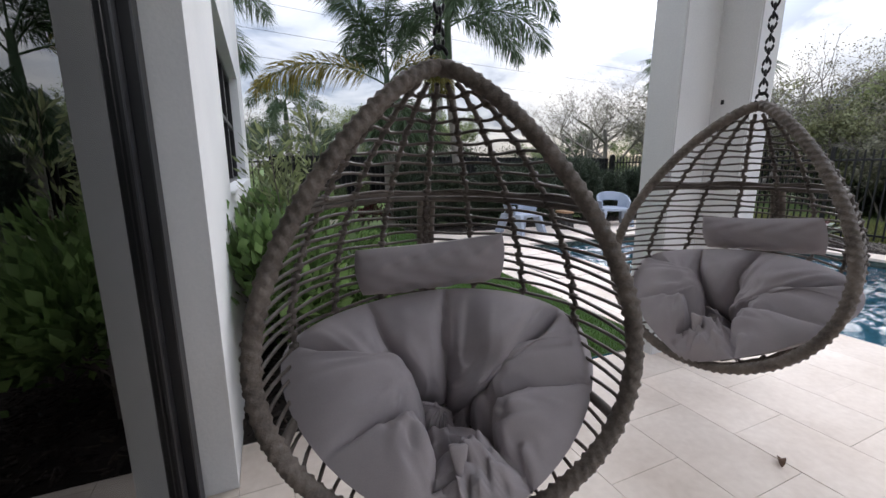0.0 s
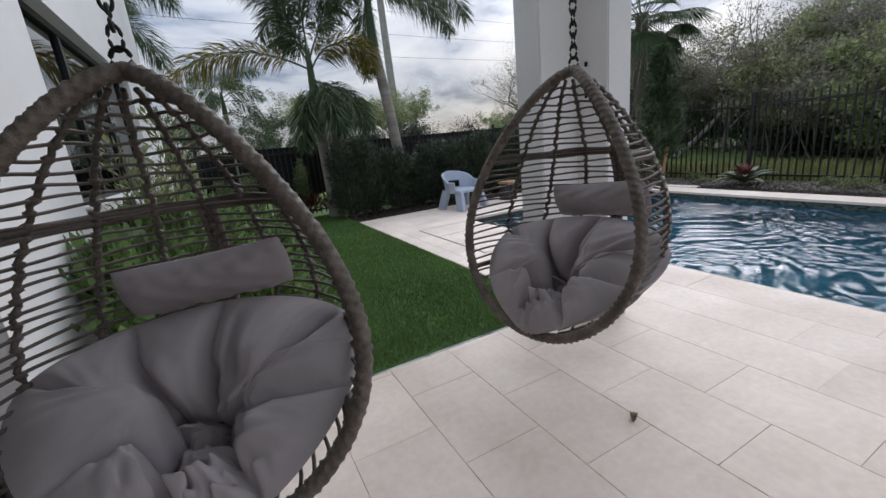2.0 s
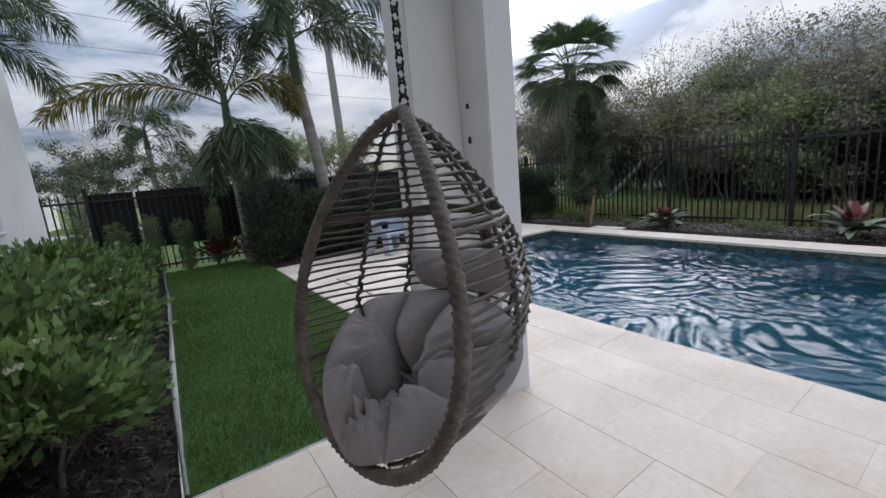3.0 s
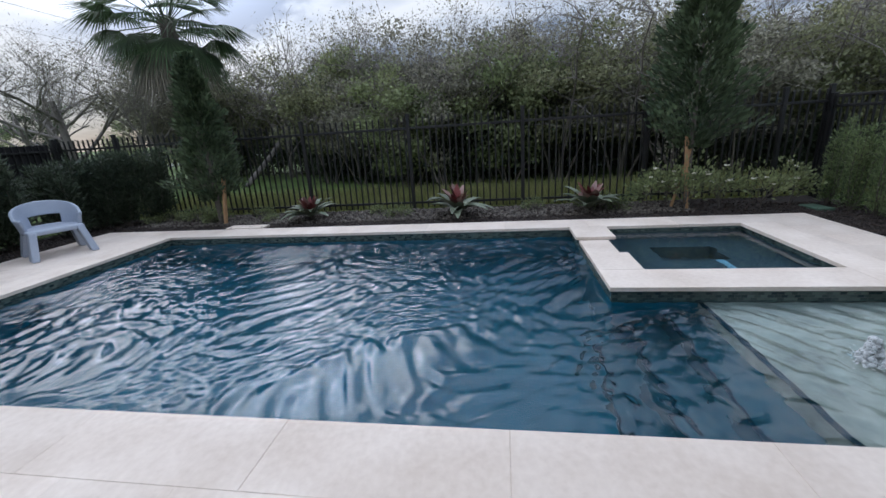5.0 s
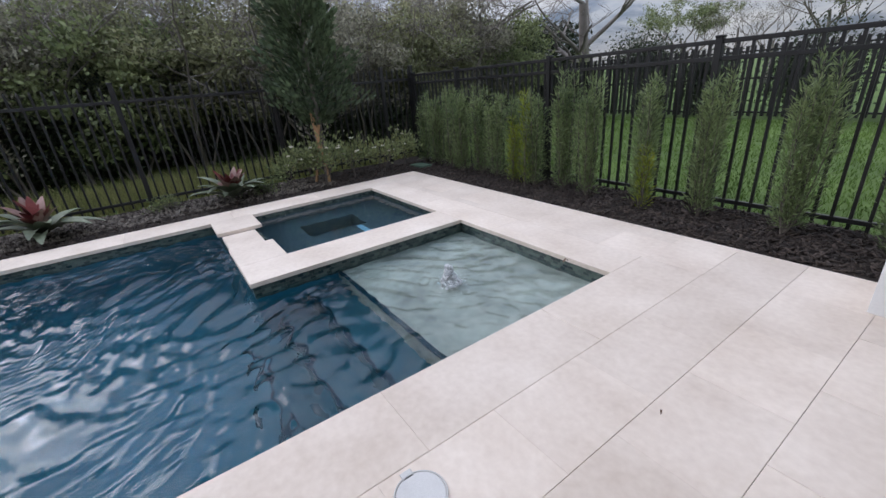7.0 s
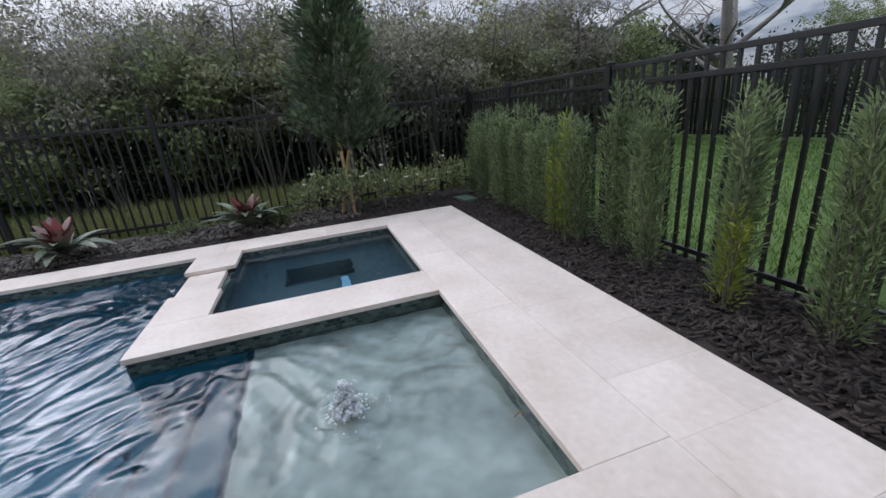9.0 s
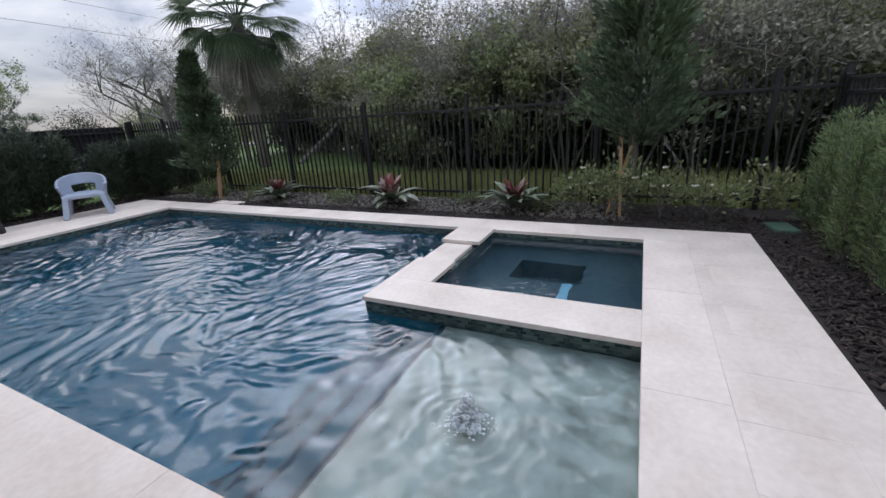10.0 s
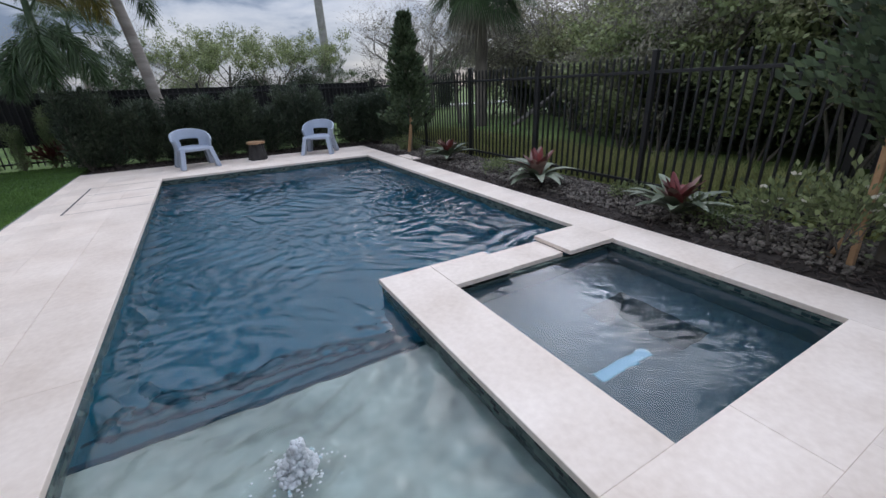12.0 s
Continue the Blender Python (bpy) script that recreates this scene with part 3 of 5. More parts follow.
FX, FY = 5.19, -1.98
water_sheet("water_pool", "clear blue pool water with wind ripples", PX0 - 0.02, PY0 - 0.02, PX1 + 0.02, PY1 + 0.02, WATER_Z, 0.014, 0.0056, 5, WATER, waves=(0.065, 0.30), spring=(FX, FY),
            calm=lambda x, y: 0.6 + 0.4 * np.clip((y + 1.7) / 1.4, 0, 1) + 0.5 * np.exp(-((x - FX) ** 2 + (y - FY) ** 2) / 0.08),
            cut=lambda x, y: (x > BX + 0.03) & (y < BY - 0.03))
water_sheet("water_spa", "still clear spa water with fine ripples", SX0 - 0.02, SY0 - 0.02, SX1 + 0.02, SY1 + 0.02, SPA_Z, 0.012, 0.0006, 8, SPAWATER, waves=(0.06, 0.17))

# bubbler on the shelf
fountain = thing("fountain", "small white bubbling water jet on the tanning shelf", "fountain", pose(FX, FY, WATER_Z))
drop = bmesh.new()
bmesh.ops.create_icosphere(drop, subdivisions=2, radius=1.0)
bv0, bf0 = np.array([v.co[:] for v in drop.verts]), np.array([[v.index for v in f.verts] for f in drop.faces])
drop.free()
r = np.random.default_rng(12)


def froth(n, place, size):
    """Blobs of foam, each a little squashed and dented."""
    pcs = []
    for k in range(n):
        c, flat = place(r)
        d = bv0 * (1 + 0.22 * np.sin(bv0 @ r.normal(0, 3.5, 3) + r.uniform(0, 6))[:, None]) * size(r, c)
        pcs.append((d * np.array((1, 1, flat)) + c, bf0))
    return merge(pcs)


def in_plume(r):
    h = r.uniform(0, 1) ** 1.2
    a, d = r.uniform(0, 6.28), (0.022 + 0.075 * (1 - h) ** 1.6) * r.uniform(0, 1) ** 0.5
    return np.array((math.cos(a) * d + 0.02 * h, math.sin(a) * d, 0.150 * h)), 1.1


def on_water(r):
    a, d = r.uniform(0, 6.28), 0.02 + abs(r.normal(0.0, 0.07))
    return np.array((math.cos(a) * d, math.sin(a) * d, 0.005)), 0.22


child("jet", smooth(raw_mesh("jet", *froth(420, in_plume, lambda r, c: r.uniform(0.008, 0.016)), FOAM)), fountain)
tagged(child("foam", smooth(raw_mesh("foam", *froth(230, on_water, lambda r, c: r.uniform(0.003, 0.009) * (1.25 - min(1.0, 2.6 * math.hypot(c[0], c[1])))), FOAM)), fountain), kind="stuff")

# house: wall, glass door, window, room behind
WY0, WY1, WZ0, WZ1 = 2.95, 6.35, 1.20, 2.58
HOUSE_END, HOUSE_TOP = 8.35, 6.2


def wall_part(name, label, *a, material=STUCCO):
    return solid(name, box_me(name, material, *a), label, "wall", "structure")


wall_part("wall_west_near", "white stucco house wall beside the sliding door", WALL - 0.28, 1.55, -0.05, WALL, WY0, HOUSE_TOP)
wall_part("wall_west_far", "white stucco end of the house wall", WALL - 0.28, WY1, -0.05, WALL, HOUSE_END, HOUSE_TOP)
wall_part("wall_west_sill", "white stucco wall under the window", WALL - 0.28, WY0, -0.05, WALL, WY1, WZ0)
wall_part("wall_west_head", "white stucco wall above the window", WALL - 0.28, WY0, WZ1, WALL, WY1, HOUSE_TOP)
wall_part("wall_west_lintel", "white stucco wall above the sliding door", WALL - 0.28, -7.0, 2.75, WALL, 1.55, HOUSE_TOP)
wall_part("wall_north", "white stucco gable wall of the house", -6.0, HOUSE_END - 0.25, -0.05, WALL - 0.28, HOUSE_END, HOUSE_TOP)
wall_part("wall_room_back", "plain interior wall behind the glass", -5.2, -7.0, -0.05, -5.0, HOUSE_END - 0.25, 3.0)
wall_part("wall_room_south", "plain interior end wall", -5.0, -7.2, -0.05, WALL, -7.0, HOUSE_TOP)
wall_part("floor_room", "grey interior floor behind the glass", -5.0, -7.0, -0.05, -0.60, HOUSE_END - 0.25, 0.0, material=GROUT)
solid("ceiling_room", box_me("ceiling_room", CEIL, -5.0, -7.0, 2.9, WALL - 0.28, HOUSE_END - 0.25, 3.0), "plain white interior ceiling", "ceiling", "structure")
solid("roof_house", box_me("roof_house", ROOFTILE, -6.3, -7.2, HOUSE_TOP, WALL + 0.02, HOUSE_END + 0.25, HOUSE_TOP + 0.12), "flat grey roof of the house", "roof", "structure")

window = thing("window_1", "wide dark-framed window with six panes set in the stucco wall", "window", kind="structure")
GX = WALL - 0.13
child("window_frame", box_me("window_frame", BRONZE, GX - 0.04, WY0, WZ0, GX + 0.03, WY1, WZ0 + 0.06, bevel=0.004), window)
child("window_frame", box_me("window_frame", BRONZE, GX - 0.04, WY0, WZ1 - 0.06, GX + 0.03, WY1, WZ1, bevel=0.004), window)
cols = np.linspace(WY0 + 0.03, WY1 - 0.03, 4)
for k, y in enumerate(cols):
    child("mullion", box_me("mullion", BRONZE, GX - 0.038, y - 0.032, WZ0 + 0.06, GX + 0.028, y + 0.032, WZ1 - 0.06, bevel=0.004), window)
ZM = 1.91
for a, b in zip(cols[:-1], cols[1:]):
    child("mullion", box_me("mullion", BRONZE, GX - 0.035, a + 0.032, ZM - 0.025, GX + 0.025, b - 0.032, ZM + 0.025, bevel=0.004), window)
    for z0, z1 in ((WZ0 + 0.06, ZM - 0.025), (ZM + 0.025, WZ1 - 0.06)):
        child("pane", box_me("pane", GLASS, GX - 0.006, a + 0.032, z0, GX, b - 0.032, z1), window)
child("window_sill", box_me("window_sill", STUCCO, GX + 0.03, WY0 + 0.002, WZ0 + 0.002, WALL + 0.03, WY1 - 0.002, WZ0 + 0.03, bevel=0.006), window)

door = thing("door_1", "tall black-framed sliding glass door, closed", "door", kind="structure")
DX = -0.47
child("door_frame", box_me("door_frame", BRONZE, DX - 0.05, 1.455, 0.0, DX + 0.05, 1.548, 2.745, bevel=0.005), door)
child("door_frame", box_me("door_frame", BRONZE, DX - 0.03, 1.385, 0.05, DX + 0.012, 1.452, 2.70, bevel=0.005), door)
child("door_track", box_me("door_track", BRONZE, DX - 0.05, -6.9, 0.0, DX + 0.05, 1.453, 0.045, bevel=0.004), door)
child("door_head", box_me("door_head", BRONZE, DX - 0.05, -6.9, 2.70, DX + 0.05, 1.453, 2.745, bevel=0.004), door)
for a, b in ((-1.5, 1.385), (-4.45, -1.58), (-6.9, -4.53)):
    child("door_pane", box_me("door_pane", GLASS, DX - 0.010, a, 0.046, DX - 0.002, b, 2.699), door)
    child("door_stile", box_me("door_stile", BRONZE, DX - 0.03, a - 0.075, 0.046, DX + 0.012, a, 2.699, bevel=0.004), door)

# patio roof on two columns
solid("ceiling_patio", box_me("ceiling_patio", CEIL, WALL + 0.002, -3.96, 4.70, 3.10, 2.02, 4.90), "plain white patio ceiling", "ceiling", "structure")


def column(name, m):
    c = thing(name, "white stucco patio column with a stepped corner", "column", m, kind="structure")
    bm = bmesh.new()
    prof = [(0, 0), (0.22, 0), (0.22, 0.50), (-0.34, 0.50), (-0.34, 0.25), (0, 0.25)]
    f = bm.faces.new([bm.verts.new((x, y, 0.0)) for x, y in prof])
    up = bmesh.ops.extrude_face_region(bm, geom=[f])
    bmesh.ops.translate(bm, vec=(0, 0, 4.70), verts=[v for v in up["geom"] if isinstance(v, bmesh.types.BMVert)])
    bmesh.ops.recalc_face_normals(bm, faces=bm.faces)
    bmesh.ops.bevel(bm, geom=[e for e in bm.edges if abs(e.verts[0].co.z - e.verts[1].co.z) > 1], offset=0.008, segments=2, affect="EDGES")
    part("shaft", bm, STUCCO, c)
    part("outlet", box_bm(-0.012, 0.165, 1.60, 0.0, 0.185, 1.64, bevel=0.003), BRONZE, c, "small black fixing on the column")
    part("outlet", box_bm(-0.012, 0.165, 1.80, 0.0, 0.185, 1.83, bevel=0.003), BRONZE, c, "small black fixing on the column")
    return c


column("column_1", pose(2.82, 1.47, 0.0))
column("column_2", pose(2.775, -3.39, 0.0) @ Matrix.Diagonal((1, -1, 1, 1)))

# ---- hanging chairs ----
EGG_H, EGG_W = 1.115, 0.462


def egg_half(s):
    return EGG_W * np.sin(np.pi * np.clip(s, 0, 1) ** 1.45) ** 0.466


def egg_front(s):
    return -0.355 * np.clip(s, 0, 1) ** 0.55


def egg_depth(s):
    return 0.62 * np.sin(np.pi * np.clip(s, 0, 1) ** 1.25) ** 0.6


def egg_point(s, a):
    """On the basket: s from the top (0) to the bottom (1), a from the right rim (0) round the back to the left rim (pi)."""
    return np.stack((egg_half(s) * np.cos(a), egg_front(s) + egg_depth(s) * np.sin(a) ** 0.9, EGG_H * (1 - s) + 0 * a), -1)


def hanging_chair(m, top):
    c = thing("hanging_egg_chair", "brown wicker hanging egg chair on a black chain", "chair", m, "hanging egg chairs")
    ss = 0.5 - 0.5 * np.cos(np.linspace(0.0, np.pi, 110))
    right = egg_point(ss, np.zeros_like(ss))
    left = egg_point(ss, np.full_like(ss, np.pi))[::-1]
    ring = np.concatenate((right, left[1:-1]))
    seg = np.linalg.norm(np.diff(np.vstack((ring, ring[:1])), axis=0), axis=1)
    d = np.concatenate(([0], np.cumsum(seg)))
    at = np.linspace(0, d[-1], 661)[:-1]
    ring = np.stack([np.interp(at, d, np.append(ring[:, k], ring[0, k])) for k in range(3)], -1)
    for _ in range(3):
        ring = (np.roll(ring, 1, 0) + ring * 2 + np.roll(ring, -1, 0)) / 4
    weave = lambda i, j: 1.0 + 0.19 * np.sin(i * 2 * np.pi / 6 + (j // 2) * np.pi * 0.9) * np.where(j % 2 == 0, 1.0, 0.35) + 0.05 * np.sin(i * 0.31 + j * 1.9)
    child("rim", smooth(raw_mesh("rim", *tube(ring, 0.0215, 14, True, weave), WICKER)), c, "thick braided wicker rim")
    rows = np.linspace(0.055, 0.965, 33)
    aa = np.linspace(0.0, np.pi, 41)
    for k, s in enumerate(rows):
        jit = 0.004 * np.sin(aa * 7 + k * 1.7)
        child("strand", smooth(raw_mesh("strand", *tube(egg_point(np.clip(s + jit, 0.01, 0.99), aa), 0.0053, 6), CANE)), c)
    for s, rad in ((0.318, 0.0095), (0.335, 0.0095), (0.80, 0.014)):
        child("band", smooth(raw_mesh("band", *tube(egg_point(np.full_like(aa, s), aa), rad, 8), CANE)), c, "thick horizontal wicker band")
    bump_bm = bmesh.new()
    bmesh.ops.create_icosphere(bump_bm, subdivisions=1, radius=1.0)
    bv = np.array([v.co[:] for v in bump_bm.verts])
    bf = np.array([[v.index for v in f.verts] for f in bump_bm.faces])
    bump_bm.free()
    for k in range(1, 8):
        a = k * np.pi / 8
        sr = np.linspace(0.03, 0.985, 90)
        path = egg_point(sr, a + 0.012 * np.sin(sr * 100))
        v, f = tube(path, 0.0082, 6, False, lambda i, j: 1 + 0.22 * np.sin(i * 1.6 + j))
        tri = np.concatenate((f[:, [0, 1, 2]], f[:, [0, 2, 3]]))
        knots = [(bv * np.array((0.017, 0.015, 0.013)) + egg_point(np.array(s), np.array(a)), bf) for s in rows]
        child("rib", smooth(raw_mesh("rib", *merge([(v, tri)] + knots), CANE)), c, "vertical rib with wrapped knots")
    for dx in (-0.018, 0.018):
        sp = np.linspace(0.33, 0.80, 24)
        child("spine", smooth(raw_mesh("spine", *tube(egg_point(sp, np.full_like(sp, np.pi / 2)) + np.array((dx, 0.012, 0)), 0.015, 8), WICKER)), c)
    # hook and chain
    ang = np.linspace(0, 2 * np.pi, 25)[:-1]
    loop = np.stack((0.022 * np.cos(ang), 0 * ang, EGG_H + 0.028 + 0.026 * np.sin(ang)), -1)
    child("hook", smooth(raw_mesh("hook", *tube(loop, 0.006, 6, True), IRON)), c, "black steel hook ring")
    chain = child("chain", smooth(raw_mesh("chain", *tube([(0, 0, top - 0.06), (0, 0, top)], 0.012, 8), IRON)), c, "black steel link chain")
    link_pts = np.stack((0.0135 * np.sign(np.cos(ang)) * np.abs(np.cos(ang)) ** 0.8, 0 * ang, 0.029 * np.sin(ang)), -1)
    link = smooth(raw_mesh("link", *tube(link_pts, 0.0048, 6, True), IRON))
    z, k = EGG_H + 0.075, 0
    while z < top - 0.05:
        child("link", link, chain, "", pose(0, 0, z, 0, 0, 90 * (k % 2) + 12))
        z, k = z + 0.044, k + 1
    return c


# lobes of the cushion on its unit disc: place, radius, height
LOBES = ((-0.66, -0.18, 0.56, 0.27), (-0.60, 0.50, 0.46, 0.24), (-0.14, 0.72, 0.40, 0.20), (0.44, 0.66, 0.50, 0.27), (0.66, -0.02, 0.52, 0.26), (0.60, -0.62, 0.44, 0.20),
         (0.06, -0.76, 0.40, 0.19), (-0.46, -0.72, 0.42, 0.21), (-0.16, 0.16, 0.40, 0.16), (0.24, 0.14, 0.36, 0.13), (0.0, -0.32, 0.36, 0.12))


def cushion_mesh():
    """A round cushion, tufted into lobes and folded into the basket."""
    nr, nt = 96, 300
    rho, th = np.meshgrid(np.linspace(0.001, 1, nr), np.linspace(0, 2 * np.pi, nt, endpoint=False), indexing="ij")
    px, py = rho * np.cos(th), rho * np.sin(th)
    sn = np.sin(th)
    rimx = 0.462 * np.cos(th) * (1 + 0.03 * np.sin(th * 3))
    rimy = -0.02 + np.where(sn > 0, 0.25, 0.335) * sn
    rimz = 0.02 + 0.455 * ((1 + sn) / 2) ** 0.50 + 0.025 * np.cos(th) * np.clip(sn, 0, 1)
    x = rimx * rho ** 0.92
    y = -0.02 + (rimy + 0.02) * rho ** 0.92
    z = 0.055 + (rimz - 0.055) * rho ** 2.0
    wr = np.array([[noise.noise((px[i, j] * 2.6 + 5, py[i, j] * 2.6, 0.5)) for j in range(nt)] for i in range(nr)])
    w2 = np.array([[noise.noise((px[i, j] * 7.0 + 2, py[i, j] * 7.0, 3.5)) for j in range(nt)] for i in range(nr)])
    qx, qy = px + 0.10 * wr + 0.03 * w2, py + 0.10 * np.roll(wr, 23, 1) + 0.03 * np.roll(w2, 17, 1)
    away = np.stack([np.hypot(qx - a, qy - b) / c for a, b, c, _ in LOBES])
    tops = np.stack([g * np.sqrt(np.clip(1 - q ** 2, 0, 1)) for q, (_, _, _, g) in zip(away, LOBES)])
    order = np.sort(tops, axis=0)
    seam, knot = order[-1] - order[-2], order[-1] - order[-3]
    edge = np.clip(1 - rho ** 8, 0, 1) ** 0.5
    plump = np.maximum(order[-1], 0.035) - 0.065 * np.exp(-(seam / 0.022) ** 1.0) - 0.03 * np.exp(-(knot / 0.03) ** 2)
    # gathers that run out from the buttons, soft folds over the lobes, and the crumpled front
    gather = np.sin(np.arctan2(qy, qx) * 19 + wr * 11) * np.exp(-knot / 0.06)
    soft = -np.abs(np.sin(px * 9.0 - py * 6.0 + wr * 10)) ** 0.35 * np.exp(-seam / 0.12)
    roll = np.sin(th * 23 + wr * 14) * np.clip((rho - 0.62) * 3, 0, 1) * (0.6 + 0.4 * np.sin(th * 2.0))
    front = np.exp(-((th - 1.52 * np.pi) / 0.55) ** 2) * np.clip((rho - 0.35) / 0.35, 0, 1)
    crump = front * (0.030 * np.sin(px * 15 + wr * 10) * np.cos(py * 13 + w2 * 5) - 0.022 * np.abs(np.sin(px * 24 + py * 9 + wr * 14)))
    h = plump * (1 + 0.15 * wr) + 0.018 * gather + 0.024 * soft + 0.011 * roll + 1.4 * crump + 0.012 * w2
    h *= edge
    base = np.stack((x, y, z), -1)
    e1 = np.gradient(base, axis=0)
    e2 = np.roll(base, -1, 1) - np.roll(base, 1, 1)
    nrm = np.cross(e1, e2)
    nrm /= np.linalg.norm(nrm, axis=-1)[..., None] + 1e-9
    nrm[0] = (0, 0, 1)
    for _ in range(8):
        nrm = (nrm + np.roll(nrm, 1, 1) + np.roll(nrm, -1, 1)) / 3
    topv = base + nrm * h[..., None]
    low = base - nrm * (0.008 * edge)[..., None]
    i, j = np.meshgrid(np.arange(nr - 1), np.arange(nt), indexing="ij")
    j2 = (j + 1) % nt
    f1 = np.stack((i * nt + j, (i + 1) * nt + j, (i + 1) * nt + j2, i * nt + j2), -1).reshape(-1, 4)
    f2 = f1[:, ::-1] + nr * nt
    return smooth(raw_mesh("seat_cushion", np.concatenate((topv.reshape(-1, 3), low.reshape(-1, 3))), np.concatenate((f1, f2)), FABRIC))


def pillow_mesh():
    nu, nv = 60, 36
    u, v = np.meshgrid(np.linspace(-1, 1, nu), np.linspace(-1, 1, nv), indexing="ij")
    prof = (1 - np.abs(u) ** 3.2) ** 0.5 * (1 - np.abs(v) ** 2.4) ** 0.55
    wr = 0.010 * np.sin(u * 11 + 3 * np.sin(v * 4)) * prof * np.abs(v) + 0.007 * np.cos(u * 23 + v * 5) * prof * v ** 2
    x, z = 0.215 * u * (1 - 0.05 * v ** 2), 0.072 * v * (1 - 0.06 * (1 - u ** 2) ** 2 + 0.05 * u ** 2)
    fr = np.stack((x, -0.062 * prof - wr, z), -1).reshape(-1, 3)
    bk = np.stack((x, 0.045 * prof, z), -1).reshape(-1, 3)
    i, j = np.meshgrid(np.arange(nu - 1), np.arange(nv - 1), indexing="ij")
    f = np.stack((i * nv + j, (i + 1) * nv + j, (i + 1) * nv + j + 1, i * nv + j + 1), -1).reshape(-1, 4)
    return smooth(raw_mesh("head_pillow", np.concatenate((fr, bk)), np.concatenate((f, f[:, ::-1] + nu * nv)), FABRIC))


CHAIR_1, CHAIR_2 = pose(0.375, 0.84, 0.537, 0, 0, -15), pose(1.955, 0.92, 0.537, 0, 0, -82)
first = hanging_chair(CHAIR_1, 4.155)
copy_thing(first, CHAIR_2)
cush, pill = cushion_mesh(), pillow_mesh()
for k, cm in enumerate((CHAIR_1, CHAIR_2)):
    solid("seat_cushion", cush, "plump tufted grey cushion filling the wicker egg chair", "cushion", group="seat cushions", m=cm @ pose(0, -0.055, -0.03) @ Matrix.Diagonal((0.98, 0.9, 1.0, 1)))
    pl = thing("head_pillow", "small grey headrest pillow strapped in the egg chair", "pillow", cm @ pose(0.0, 0.185, 0.525, 18, -5, 0) @ Matrix.Diagonal((1.2, 1.1, 1.2, 1)), "headrest pillows")
    child("cover", pill, pl)
    for sx in (-0.17, 0.17):
        child("strap", box_me("strap", FABRIC, sx - 0.012, 0.03, -0.004, sx + 0.012, 0.14, 0.0, bevel=0.001), pl)


# ---- fences ----
def picket_fence(name, label, p0, p1, posts, top, rails, gap, spike, post_top, half=0.012):
    """Square metal pickets between posts, from p0 to p1 on the ground."""
    fc = thing(name, label, "fence", kind="structure")
    p0, p1 = np.array(p0, float), np.array(p1, float)
    L = np.linalg.norm(p1 - p0)
    d = (p1 - p0) / L
    ang = math.degrees(math.atan2(d[1], d[0]))
    bm = box_bm(-half, -half, 0.03, half, half, top - (0.03 if spike else 0))
    if spike:
        apex = bm.verts.new((0, 0, top))
        tops = [v for v in bm.verts if v.co.z > top - 0.04 and v is not apex]
        tops.sort(key=lambda v: math.atan2(v.co.y, v.co.x))
        for a, b in zip(tops, tops[1:] + tops[:1]):
            bm.faces.new((a, b, apex))
    pk = bpy.data.meshes.new("picket")
    bm.to_mesh(pk)
    bm.free()
    pk.materials.append(FENCE)
    pm = box_me("post", FENCE, -0.032, -0.032, -0.05, 0.032, 0.032, post_top, bevel=0.004)
    cap = box_me("post_cap", FENCE, -0.038, -0.038, post_top, 0.038, 0.038, post_top + 0.02, bevel=0.006)
    for s in posts:
        q = p0 + d * s
        po = child("post", pm, fc, "", pose(q[0], q[1], 0, 0, 0, ang))
        child("post_cap", cap, po)
    for s0, s1 in zip(posts[:-1], posts[1:]):
        q = p0 + d * (s0 + s1) / 2
        for z in rails:
            w = (s1 - s0) / 2 - 0.03
            child("rail", box_me("rail", FENCE, -w, -0.018, -0.02, w, 0.018, 0.02, bevel=0.003), fc, "", pose(q[0], q[1], z, 0, 0, ang))
    s = gap / 2
    while s < L:
        if min(abs(s - b) for b in posts) > 0.05:
            q = p0 + d * s
            child("picket", pk, fc, "", pose(q[0], q[1], 0, 0, 0, ang))
        s += gap
    return fc


picket_fence("fence_east", "black spiked metal picket fence behind the pool", (FENCE_X, -4.80), (FENCE_X, 9.6), [0.0, 0.65, 2.71, 4.77, 6.83, 8.9, 10.95, 13.0, 14.4], 1.70, (0.12, 1.50), 0.118, True, 1.73)
picket_fence("fence_south", "black flat-topped metal picket fence behind the young hedge", (FENCE_X - 0.08, -4.80), (-2.0, -4.80), [0.0, 1.4, 3.43, 5.45, 7.48, 9.50, 11.5], 1.555, (0.10, 1.42, 1.565), 0.118, False, 1.60)
picket_fence("fence_north", "black spiked metal picket fence at the garden's end", (FENCE_X - 0.08, 9.60), (-8.0, 9.60), [0.0, 2.4, 4.8, 7.2, 9.95, 12.4, 15.0, 18.0], 1.66, (0.12, 1.50), 0.118, True, 1.72)
picket_fence("fence_far", "black metal fence across the neighbouring lawn", (16.0, -12.5), (-4.0, -12.5), [0, 2.5, 5, 7.5, 10, 12.5, 15, 17.5, 20], 1.62, (0.12, 0.9, 1.5), 0.14, False, 1.65, 0.03)


SCREENM = surface("black_mesh_screen", (0.004, 0.004, 0.005), (0.012, 0.012, 0.012), 4, 200, 0.85, 0.3)
for k, (a, b) in enumerate(((0.10, 0.80), (0.86, 2.84), (2.92, 5.24), (5.30, 7.64), (7.70, 9.98))):
    solid("privacy_screen", box_me("privacy_screen", SCREENM, a, 9.625, 0.50, b, 9.632, 1.63), "black mesh screen tied behind the garden fence", "screen", group="privacy screens")

